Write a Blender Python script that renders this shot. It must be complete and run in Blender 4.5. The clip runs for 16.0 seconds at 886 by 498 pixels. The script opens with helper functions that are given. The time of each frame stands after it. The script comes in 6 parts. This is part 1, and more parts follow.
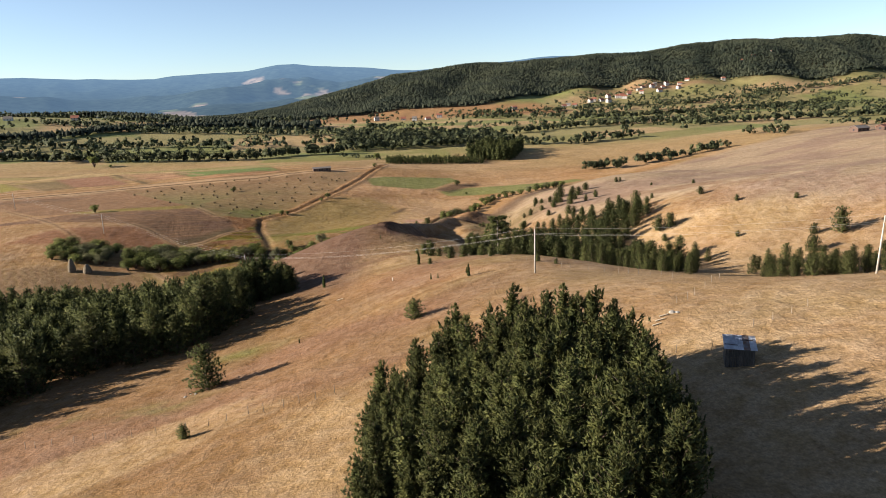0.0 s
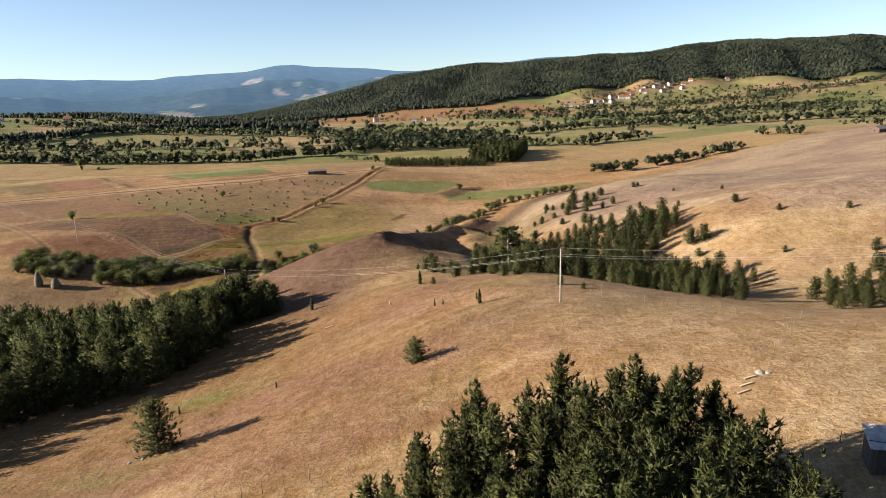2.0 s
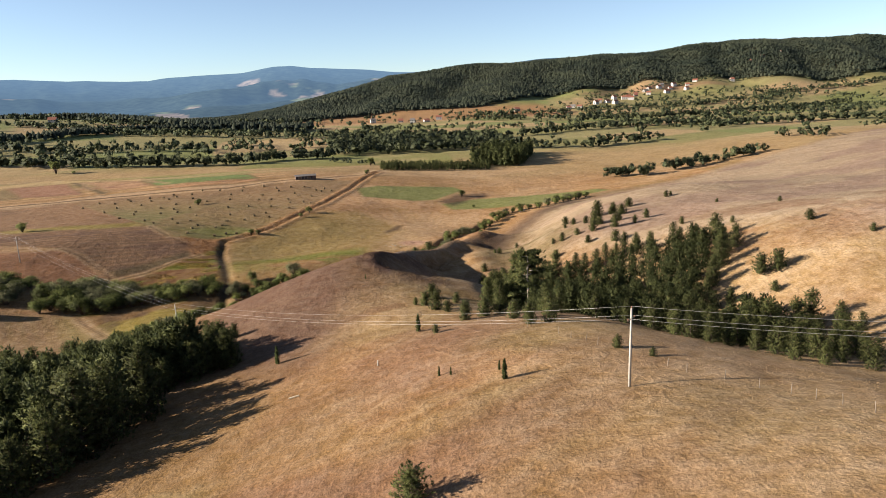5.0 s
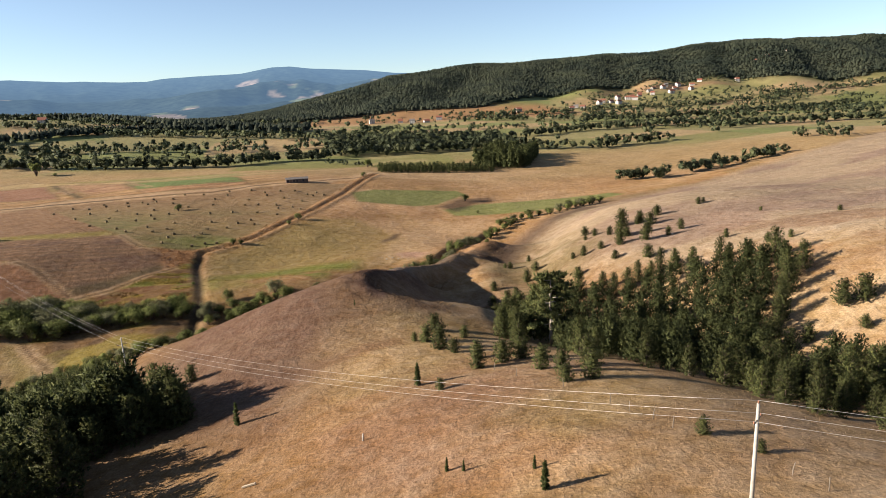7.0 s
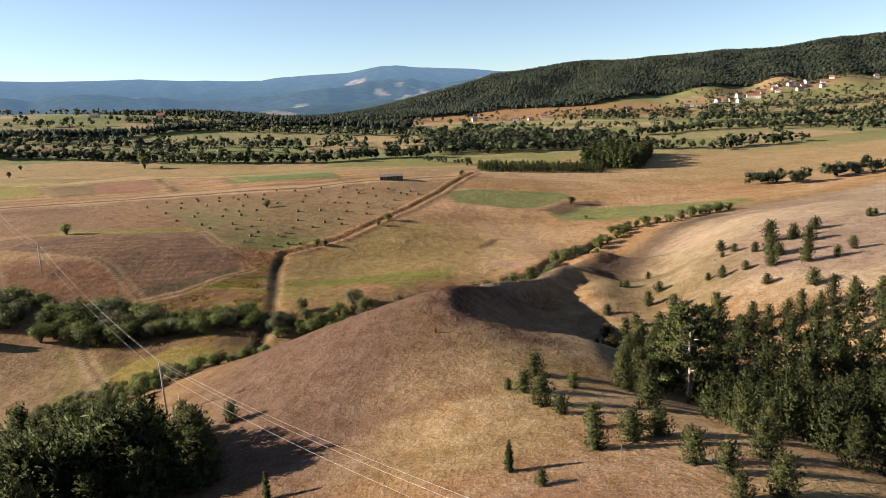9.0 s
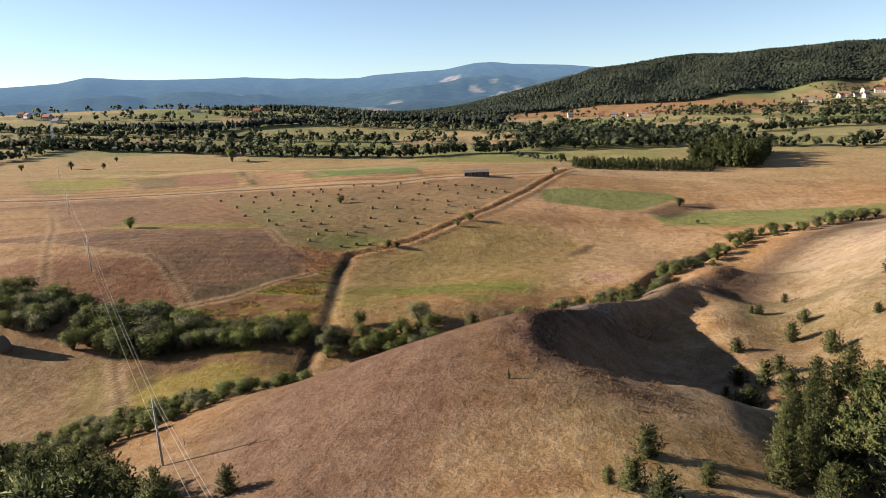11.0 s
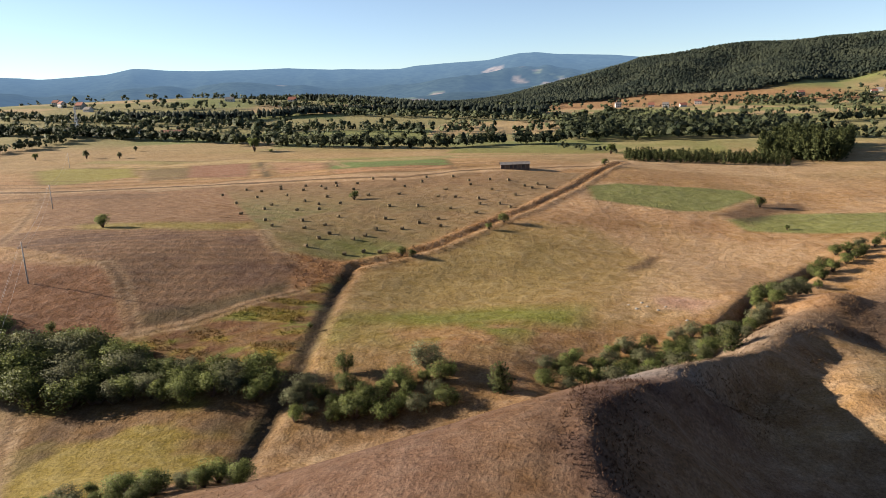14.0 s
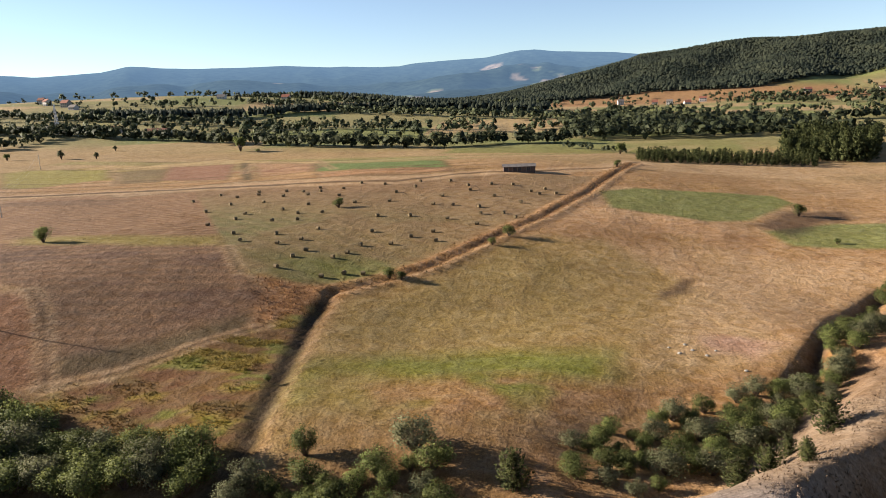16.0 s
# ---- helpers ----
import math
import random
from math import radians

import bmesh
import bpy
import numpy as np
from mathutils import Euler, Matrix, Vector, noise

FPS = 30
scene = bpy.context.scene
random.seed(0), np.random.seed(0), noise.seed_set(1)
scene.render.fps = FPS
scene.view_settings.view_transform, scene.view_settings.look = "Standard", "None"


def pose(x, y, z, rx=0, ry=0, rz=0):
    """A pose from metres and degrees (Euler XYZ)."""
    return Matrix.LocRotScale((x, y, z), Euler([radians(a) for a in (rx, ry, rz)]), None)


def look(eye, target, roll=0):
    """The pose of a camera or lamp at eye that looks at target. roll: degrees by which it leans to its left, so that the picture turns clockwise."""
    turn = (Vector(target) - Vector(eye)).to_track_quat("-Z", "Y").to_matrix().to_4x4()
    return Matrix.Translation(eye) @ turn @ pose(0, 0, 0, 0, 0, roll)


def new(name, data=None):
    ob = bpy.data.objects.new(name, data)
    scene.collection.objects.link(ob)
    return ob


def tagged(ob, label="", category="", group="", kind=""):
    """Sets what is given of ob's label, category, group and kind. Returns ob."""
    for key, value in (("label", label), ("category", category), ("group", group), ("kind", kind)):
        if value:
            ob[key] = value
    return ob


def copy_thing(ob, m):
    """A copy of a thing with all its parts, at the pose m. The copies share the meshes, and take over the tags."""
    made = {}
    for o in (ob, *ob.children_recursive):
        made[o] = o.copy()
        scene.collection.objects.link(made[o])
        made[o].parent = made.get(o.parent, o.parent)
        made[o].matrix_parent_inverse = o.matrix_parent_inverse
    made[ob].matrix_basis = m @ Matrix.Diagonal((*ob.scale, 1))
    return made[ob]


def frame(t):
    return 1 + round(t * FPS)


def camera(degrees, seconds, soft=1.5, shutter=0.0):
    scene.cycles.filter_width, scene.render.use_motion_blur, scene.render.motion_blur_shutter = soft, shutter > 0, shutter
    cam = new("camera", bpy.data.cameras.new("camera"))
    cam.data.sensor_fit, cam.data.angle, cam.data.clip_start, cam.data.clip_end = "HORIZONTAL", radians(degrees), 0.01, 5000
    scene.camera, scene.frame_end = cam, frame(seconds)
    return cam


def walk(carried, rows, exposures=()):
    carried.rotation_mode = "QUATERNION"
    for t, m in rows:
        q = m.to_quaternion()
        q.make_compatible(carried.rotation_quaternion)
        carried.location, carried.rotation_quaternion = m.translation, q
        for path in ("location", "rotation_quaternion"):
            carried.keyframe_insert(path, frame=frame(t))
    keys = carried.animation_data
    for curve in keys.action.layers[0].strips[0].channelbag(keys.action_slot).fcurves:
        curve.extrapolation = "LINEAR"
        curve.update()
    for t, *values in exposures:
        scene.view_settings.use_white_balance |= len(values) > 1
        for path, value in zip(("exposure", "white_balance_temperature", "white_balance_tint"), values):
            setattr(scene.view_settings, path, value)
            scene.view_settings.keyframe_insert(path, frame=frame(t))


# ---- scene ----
cam = camera(65.9, 16.0, soft=0.75)
PATH = [
    (0, (-2.815, -0.174, 59.455), (-2.654, 1.768, 59.003), -2.1),
    (1.5, (-2.151, 17.206, 58.429), (-1.99, 19.149, 57.979), -2.1),
    (3.5, (-0.913, 41.402, 56.691), (-0.748, 43.345, 56.245), -2.1),
    (7, (1.852, 88.737, 53.307), (2.019, 90.681, 52.866), -2.1),
    (7.5, (2.257, 95.627, 52.468), (2.383, 97.574, 52.03), -2.1),
    (8, (2.713, 102.479, 51.623), (2.755, 104.43, 51.187), -2.0),
    (8.5, (3.038, 109.273, 50.679), (2.997, 111.225, 50.246), -1.9),
    (9, (3.345, 116.058, 50.046), (3.222, 118.007, 49.613), -2.0),
    (11.5, (2.855, 151.299, 45.087), (2.42, 153.203, 44.654), -2.0),
    (12.5, (1.046, 165.174, 43.696), (0.55, 167.061, 43.255), -1.9),
    (13, (0.317, 172.094, 43.002), (-0.181, 173.98, 42.559), -1.9),
    (14.5, (-2.584, 191.971, 40.847), (-3.087, 193.853, 40.396), -2.1),
    (16, (-7.579, 212.31, 40.14), (-8.077, 214.193, 39.686), -2.1),
]
walk(cam, [(t, look(eye, target, roll)) for t, eye, target, roll in PATH])


# ---- light ----
SUN_EL, SUN_AZ = 18.5, 268.0  # degrees up, and clockwise from +y
world = bpy.data.worlds.new("sky")
scene.world = world
world.use_nodes = True
wn = world.node_tree
wn.nodes.clear()
sky = wn.nodes.new("ShaderNodeTexSky")
sky.sky_type = "NISHITA"
sky.sun_disc = False
sky.sun_elevation = radians(SUN_EL)
sky.sun_rotation = radians(SUN_AZ)
sky.altitude = 2500
sky.air_density, sky.dust_density, sky.ozone_density = 1.0, 0.1, 3.0
wb = wn.nodes.new("ShaderNodeBackground")
wb.inputs["Strength"].default_value = 0.052
wo = wn.nodes.new("ShaderNodeOutputWorld")
haze = wn.nodes.new("ShaderNodeHueSaturation")
haze.inputs["Saturation"].default_value, haze.inputs["Value"].default_value = 0.82, 1.0
wn.links.new(sky.outputs[0], haze.inputs["Color"])
wn.links.new(haze.outputs[0], wb.inputs[0])
wn.links.new(wb.outputs[0], wo.inputs[0])
sun_data = bpy.data.lights.new("sun", "SUN")
sun_data.energy, sun_data.angle, sun_data.color = 5.0, radians(0.53), (1.0, 0.88, 0.75)
sun = new("sun", sun_data)
a, e = radians(SUN_AZ), radians(SUN_EL)
TO_SUN = Vector((math.sin(a) * math.cos(e), math.cos(a) * math.cos(e), math.sin(e)))
sun.matrix_world = look((0, 0, 300), Vector((0, 0, 300)) - TO_SUN)
scene.view_settings.exposure = 1.70

# ---- materials ----


def nodes_of(name):
    m = bpy.data.materials.new(name)
    m.use_nodes = True
    return m, m.node_tree, m.node_tree.nodes["Principled BSDF"]


def surface(name, colour, colour2=None, scale=1.0, rough=0.85, bump=0.0, vary=0.0, metal=0.0, spec=0.3, stretch=(1, 1, 1), by_island=False):
    """Two-tone noise surface with fine grain; vary: change of value from object to object (or island to island)."""
    m, nt, b = nodes_of(name)
    n, l = nt.nodes, nt.links
    co = n.new("ShaderNodeTexCoord")
    mp = n.new("ShaderNodeMapping")
    mp.inputs["Scale"].default_value = stretch
    l.new(co.outputs["Object"], mp.inputs[0])
    n1 = n.new("ShaderNodeTexNoise")
    n1.inputs["Scale"].default_value, n1.inputs["Detail"].default_value = scale, 6
    l.new(mp.outputs[0], n1.inputs["Vector"])
    ramp = n.new("ShaderNodeMapRange")
    ramp.inputs[1].default_value, ramp.inputs[2].default_value = 0.35, 0.65
    l.new(n1.outputs[0], ramp.inputs[0])
    mix = n.new("ShaderNodeMix")
    mix.data_type = "RGBA"
    mix.inputs["A"].default_value = (*colour, 1)
    mix.inputs["B"].default_value = (*(colour2 or [c * 0.7 for c in colour]), 1)
    l.new(ramp.outputs[0], mix.inputs["Factor"])
    out = mix.outputs["Result"]
    if vary:
        rnd = n.new("ShaderNodeNewGeometry" if by_island else "ShaderNodeObjectInfo")
        mr = n.new("ShaderNodeMapRange")
        mr.inputs[3].default_value, mr.inputs[4].default_value = 1 - vary, 1 + vary
        l.new(rnd.outputs["Random Per Island" if by_island else "Random"], mr.inputs[0])
        hsv = n.new("ShaderNodeHueSaturation")
        l.new(mr.outputs[0], hsv.inputs["Value"])
        l.new(out, hsv.inputs["Color"])
        out = hsv.outputs[0]
    l.new(out, b.inputs["Base Color"])
    b.inputs["Roughness"].default_value = rough
    b.inputs["Metallic"].default_value = metal
    b.inputs["Specular IOR Level"].default_value = spec
    if bump:
        n2 = n.new("ShaderNodeTexNoise")
        n2.inputs["Scale"].default_value, n2.inputs["Detail"].default_value = scale * 6, 4
        l.new(mp.outputs[0], n2.inputs["Vector"])
        bp = n.new("ShaderNodeBump")
        bp.inputs["Strength"].default_value, bp.inputs["Distance"].default_value = bump, 0.05
        l.new(n2.outputs[0], bp.inputs["Height"])
        l.new(bp.outputs[0], b.inputs["Normal"])
    return m


def foliage(name, dark, light, thin=0.25, vary=0.3, lump=1.1):
    """Needles or leaves: tone changes from clump to clump, value from tree to tree, some light passes through."""
    m, nt, b = nodes_of(name)
    n, l = nt.nodes, nt.links
    geo = n.new("ShaderNodeNewGeometry")
    info = n.new("ShaderNodeObjectInfo")
    co = n.new("ShaderNodeTexCoord")
    ns = n.new("ShaderNodeTexNoise")
    ns.inputs["Scale"].default_value, ns.inputs["Detail"].default_value = lump, 3
    l.new(co.outputs["Object"], ns.inputs["Vector"])
    mr0 = n.new("ShaderNodeMapRange")
    mr0.inputs[1].default_value, mr0.inputs[2].default_value = 0.34, 0.66
    l.new(ns.outputs[0], mr0.inputs[0])
    add = n.new("ShaderNodeMath")
    add.operation = "MULTIPLY_ADD"
    add.inputs[1].default_value, add.inputs[2].default_value = 0.5, -0.25
    l.new(geo.outputs["Random Per Island"], add.inputs[0])
    tot = n.new("ShaderNodeMath")
    tot.operation = "ADD"
    tot.use_clamp = True
    l.new(mr0.outputs[0], tot.inputs[0])
    l.new(add.outputs[0], tot.inputs[1])
    mix = n.new("ShaderNodeMix")
    mix.data_type = "RGBA"
    mix.inputs["A"].default_value, mix.inputs["B"].default_value = (*dark, 1), (*light, 1)
    l.new(tot.outputs[0], mix.inputs["Factor"])
    mr = n.new("ShaderNodeMapRange")
    mr.inputs[3].default_value, mr.inputs[4].default_value = 1 - vary, 1 + vary
    l.new(info.outputs["Random"], mr.inputs[0])
    hsv = n.new("ShaderNodeHueSaturation")
    l.new(mr.outputs[0], hsv.inputs["Value"])
    l.new(mix.outputs["Result"], hsv.inputs["Color"])
    l.new(hsv.outputs[0], b.inputs["Base Color"])
    b.inputs["Roughness"].default_value = 0.7
    b.inputs["Specular IOR Level"].default_value = 0.12
    if thin:
        tr = n.new("ShaderNodeBsdfTranslucent")
        l.new(hsv.outputs[0], tr.inputs[0])
        ms = n.new("ShaderNodeMixShader")
        ms.inputs[0].default_value = thin
        l.new(b.outputs[0], ms.inputs[1])
        l.new(tr.outputs[0], ms.inputs[2])
        l.new(ms.outputs[0], n["Material Output"].inputs[0])
    return m


def ground_material():
    m, nt, b = nodes_of("dry_grassland")
    n, l = nt.nodes, nt.links
    tint = n.new("ShaderNodeAttribute")
    tint.attribute_name = "tint"
    co = n.new("ShaderNodeTexCoord")
    def noise_at(scale, detail, rough=0.6, stretch=None):
        t = n.new("ShaderNodeTexNoise")
        t.inputs["Scale"].default_value, t.inputs["Detail"].default_value, t.inputs["Roughness"].default_value = scale, detail, rough
        src = co.outputs["Object"]
        if stretch:
            mp = n.new("ShaderNodeMapping")
            mp.inputs["Scale"].default_value = stretch
            l.new(src, mp.inputs[0])
            src = mp.outputs[0]
        l.new(src, t.inputs["Vector"])
        return t.outputs[0]
    def remap(v, a0, a1, b0, b1):
        r = n.new("ShaderNodeMapRange")
        for i, x in enumerate((a0, a1, b0, b1)):
            r.inputs[i + 1].default_value = x
        l.new(v, r.inputs[0])
        return r.outputs[0]
    def times(x, y):
        r = n.new("ShaderNodeMath")
        r.operation = "MULTIPLY"
        l.new(x, r.inputs[0])
        l.new(y, r.inputs[1])
        return r.outputs[0]
    tuft = noise_at(2.2, 8, 0.72)
    clump = noise_at(0.45, 5, 0.65)
    broad = noise_at(0.06, 4)
    patch = noise_at(0.17, 6, 0.68)
    fine = noise_at(5.5, 5, 0.7, (1.0, 0.6, 1.0))
    v = times(times(times(remap(tuft, 0.32, 0.68, 0.66, 1.34), remap(fine, 0.3, 0.7, 0.72, 1.28)), remap(clump, 0.3, 0.7, 0.78, 1.22)), remap(broad, 0.3, 0.7, 0.88, 1.12))
    def blend(fac, colour, amount, low, high):
        r = n.new("ShaderNodeMix")
        r.data_type, r.blend_type = "RGBA", "MULTIPLY"
        l.new(remap(fac, low, high, 0.0, amount), r.inputs["Factor"])
        l.new(blend.last, r.inputs["A"])
        r.inputs["B"].default_value = (*colour, 1)
        blend.last = r.outputs["Result"]
    blend.last = tint.outputs["Color"]
    blend(patch, (0.72, 0.64, 0.60), 0.5, 0.48, 0.66)
    blend(clump, (0.74, 0.76, 0.62), 0.35, 0.55, 0.75)
    hsv = n.new("ShaderNodeHueSaturation")
    l.new(blend.last, hsv.inputs["Color"])
    l.new(v, hsv.inputs["Value"])
    l.new(remap(clump, 0.3, 0.7, 1.12, 0.88), hsv.inputs["Saturation"])
    l.new(hsv.outputs[0], b.inputs["Base Color"])
    b.inputs["Roughness"].default_value = 0.95
    b.inputs["Specular IOR Level"].default_value = 0.1
    bp = n.new("ShaderNodeBump")
    bp.inputs["Strength"].default_value, bp.inputs["Distance"].default_value = 0.6, 0.25
    l.new(tuft, bp.inputs["Height"])
    bp2 = n.new("ShaderNodeBump")
    bp2.inputs["Strength"].default_value, bp2.inputs["Distance"].default_value = 0.5, 1.0
    l.new(clump, bp2.inputs["Height"])
    l.new(bp2.outputs[0], bp.inputs["Normal"])
    l.new(bp.outputs[0], b.inputs["Normal"])
    return m


GRASS = ground_material()
NEEDLE = foliage("pine_needles", (0.032, 0.043, 0.015), (0.118, 0.122, 0.042), 0.28)
NEEDLE_FAR = foliage("far_pine_needles", (0.019, 0.026, 0.018), (0.048, 0.054, 0.033), 0.15, 0.2, 0.014)
NEEDLE_WOOD = foliage("wood_pine_needles", (0.026, 0.035, 0.013), (0.087, 0.095, 0.034), 0.28, 0.2, 0.5)
JUNIPER = foliage("juniper_needles", (0.032, 0.047, 0.013), (0.081, 0.095, 0.031), 0.3, 0.2, 2.5)
LEAF = foliage("bush_leaves", (0.044, 0.057, 0.016), (0.152, 0.166, 0.050), 0.35, 0.35, 0.9)
LEAF_PALE = foliage("willow_leaves", (0.063, 0.070, 0.032), (0.157, 0.152, 0.081), 0.35, 0.25, 0.9)
LEAF_FAR = foliage("valley_leaves", (0.025, 0.034, 0.018), (0.082, 0.091, 0.042), 0.25, 0.2, 0.05)
BARK = surface("pine_bark", (0.13, 0.09, 0.065), (0.065, 0.05, 0.04), 6, 0.95, 0.6)


def blade_material():
    """Dry stalks: colour of the sward they grow from, changing from stalk to stalk."""
    m, nt, b = nodes_of("dry_stalks")
    n, l = nt.nodes, nt.links
    tint = n.new("ShaderNodeAttribute")
    tint.attribute_name = "tint"
    geo = n.new("ShaderNodeNewGeometry")
    mr = n.new("ShaderNodeMapRange")
    mr.inputs[3].default_value, mr.inputs[4].default_value = 0.55, 1.35
    l.new(geo.outputs["Random Per Island"], mr.inputs[0])
    hsv = n.new("ShaderNodeHueSaturation")
    l.new(mr.outputs[0], hsv.inputs["Value"])
    l.new(tint.outputs["Color"], hsv.inputs["Color"])
    l.new(hsv.outputs[0], b.inputs["Base Color"])
    b.inputs["Roughness"].default_value = 0.8
    b.inputs["Specular IOR Level"].default_value = 0.15
    tr = n.new("ShaderNodeBsdfTranslucent")
    l.new(hsv.outputs[0], tr.inputs[0])
    ms = n.new("ShaderNodeMixShader")
    ms.inputs[0].default_value = 0.35
    l.new(b.outputs[0], ms.inputs[1])
    l.new(tr.outputs[0], ms.inputs[2])
    l.new(ms.outputs[0], n["Material Output"].inputs[0])
    return m


STALKS = blade_material()

# ---- terrain ----
FORMS = []


def hill(x, y, spread, height):
    """A round swell (or hollow) of the land."""
    FORMS.append((x, y, spread, height))


# hillside, nose, gully, east hill and the fields beyond, from south to north
hill(60, -10, 80, 16.50)
hill(-60, 0, 80, 8.52)
hill(110, 20, 70, 13.65)
hill(-62, 45, 40, 0.35)
hill(-28, 45, 34, 1.70)
hill(2, 45, 34, 1.73)
hill(56, 45, 34, -1.23)
hill(88, 45, 40, 3.49)
hill(126, 45, 40, 2.37)
hill(-62, 95, 40, 0.56)
hill(-28, 95, 34, 1.15)
hill(2, 95, 34, 3.69)
hill(56, 95, 34, 9.03)
hill(88, 95, 40, -0.87)
hill(126, 95, 40, 7.98)
hill(-114, 140, 40, -0.79)
hill(-72, 140, 40, 1.84)
hill(-38, 140, 34, -1.59)
hill(-8, 140, 34, -1.18)
hill(20, 140, 34, 8.92)
hill(46, 140, 34, 1.85)
hill(78, 140, 40, -11.08)
hill(116, 140, 40, -6.15)
hill(180, 160, 80, 24.89)
hill(62, 176, 16, -6.92)
hill(-170, 180, 80, -8.95)
hill(-114, 180, 40, 2.78)
hill(-72, 180, 40, 3.71)
hill(-38, 180, 34, 0.52)
hill(-8, 180, 34, 0.30)
hill(20, 180, 34, 5.58)
hill(46, 180, 34, 3.12)
hill(78, 180, 40, 3.40)
hill(116, 180, 40, 5.16)
hill(-104, 215, 40, 2.45)
hill(-62, 215, 40, -4.83)
hill(-28, 215, 34, 1.43)
hill(2, 215, 34, 2.25)
hill(30, 215, 34, -8.06)
hill(45, 215, 15, -7.23)
hill(56, 215, 34, -1.34)
hill(88, 215, 40, 6.24)
hill(126, 215, 40, 2.27)
hill(260, 230, 90, 10.54)
hill(30, 245, 13, -7.16)
hill(-114, 248, 40, -2.94)
hill(-72, 248, 40, -4.33)
hill(-38, 248, 34, 1.76)
hill(-8, 248, 34, 15.60)
hill(20, 248, 34, -2.18)
hill(46, 248, 34, -0.92)
hill(78, 248, 40, 1.95)
hill(116, 248, 40, -3.55)
hill(-2, 252, 11, 1.27)
hill(57, 253, 14, 2.31)
hill(-40, 258, 13, -7.23)
hill(22, 258, 11, -7.38)
hill(-66, 262, 16, 0.61)
hill(-20, 264, 13, -10.25)
hill(34, 270, 13, -9.45)
hill(11, 272, 10, 4.11)
hill(-114, 280, 40, 0.18)
hill(-72, 280, 40, -1.60)
hill(-38, 280, 34, 0.22)
hill(-8, 280, 34, 2.29)
hill(20, 280, 34, -0.86)
hill(46, 280, 34, 2.36)
hill(78, 280, 40, 1.67)
hill(116, 280, 40, 0.08)
hill(0, 284, 13, -11.18)
hill(23, 294, 10, 1.77)
hill(-60, 296, 16, 3.10)
hill(-130, 300, 40, 5.86)
hill(45, 300, 12, -7.97)
hill(12, 306, 12, -4.31)
hill(-38, 312, 34, -8.70)
hill(-8, 312, 34, 2.57)
hill(20, 312, 34, 0.79)
hill(46, 312, 34, -1.39)
hill(78, 312, 40, 3.83)
hill(116, 312, 40, 8.08)
hill(39, 324, 10, 2.90)
hill(-80, 325, 38, 2.22)
hill(-170, 330, 70, 6.01)
hill(190, 330, 75, 2.91)
hill(330, 330, 90, 21.07)
hill(55, 335, 18, -7.72)
hill(-30, 345, 38, 2.08)
hill(20, 345, 30, -3.98)
hill(-110, 370, 70, -3.48)
hill(30, 390, 60, -3.18)
hill(-40, 400, 60, 3.40)
hill(190, 440, 70, -1.31)
hill(-150, 470, 80, 1.44)
hill(90, 470, 80, -1.17)
hill(-60, 480, 70, 8.66)
hill(330, 480, 90, 1.16)
hill(430, 520, 110, 17.23)
FORMS = np.array(FORMS)


def vnoise(x, y, size, seed=0):
    """Smooth value noise, 0 to 1, with lumps of the given size."""
    u, v = np.asarray(x, float) / size, np.asarray(y, float) / size
    i, j = np.floor(u).astype(np.int64), np.floor(v).astype(np.int64)
    f, g = u - i, v - j
    f, g = f * f * (3 - 2 * f), g * g * (3 - 2 * g)
    def h(p, q):
        k = (p * 374761393 + q * 668265263 + seed * 974711) & 0x7FFFFFFF
        k = ((k ^ (k >> 13)) * 1274126177) & 0x7FFFFFFF
        return ((k ^ (k >> 16)) & 0xFFFF) / 65535.0
    return (h(i, j) * (1 - f) + h(i + 1, j) * f) * (1 - g) + (h(i, j + 1) * (1 - f) + h(i + 1, j + 1) * f) * g


def fbm(x, y, size, seed=0, octaves=4):
    out, amp, tot = 0, 1.0, 0.0
    for o in range(octaves):
        out = out + amp * vnoise(x, y, size / 2 ** o, seed + o)
        tot += amp
        amp *= 0.5
    return out / tot


def step(a0, a1, x):
    t = np.clip((x - a0) / (a1 - a0), 0, 1)
    return t * t * (3 - 2 * t)


def close_to(x, y, pts, margin):
    """Which places lie within the box round some points, widened by a margin."""
    px, py = [p[0] for p in pts], [p[1] for p in pts]
    return (x > min(px) - margin) & (x < max(px) + margin) & (y > min(py) - margin) & (y < max(py) + margin)


def along(x, y, pts):
    """Distance from a bent line (far away: just large)."""
    x, y = np.broadcast_arrays(np.asarray(x, float), np.asarray(y, float))
    out = np.full(x.shape, 1e9)
    near = close_to(x, y, pts, 60)
    x, y = x[near], y[near]
    best = np.full(x.shape, 1e9)
    for (ax, ay), (bx, by) in zip(pts, pts[1:]):
        dx, dy = bx - ax, by - ay
        t = np.clip(((x - ax) * dx + (y - ay) * dy) / (dx * dx + dy * dy), 0, 1)
        best = np.minimum(best, np.hypot(x - ax - t * dx, y - ay - t * dy))
    out[near] = best
    return out


def area(x, y, pts, soft):
    """1 inside a polygon, 0 outside, with a soft edge."""
    x, y = np.broadcast_arrays(np.asarray(x, float), np.asarray(y, float))
    out = np.zeros(x.shape)
    near = close_to(x, y, pts, soft)
    x, y = x[near], y[near]
    within = np.zeros(x.shape, bool)
    ring = pts + pts[:1]
    for (ax, ay), (bx, by) in zip(ring, ring[1:]):
        if ay != by:
            within ^= ((ay > y) != (by > y)) & (x < (bx - ax) * (y - ay) / (by - ay) + ax)
    d = along(x, y, ring)
    out[near] = np.clip(0.5 + np.where(within, d, -d) / soft, 0, 1)
    return out


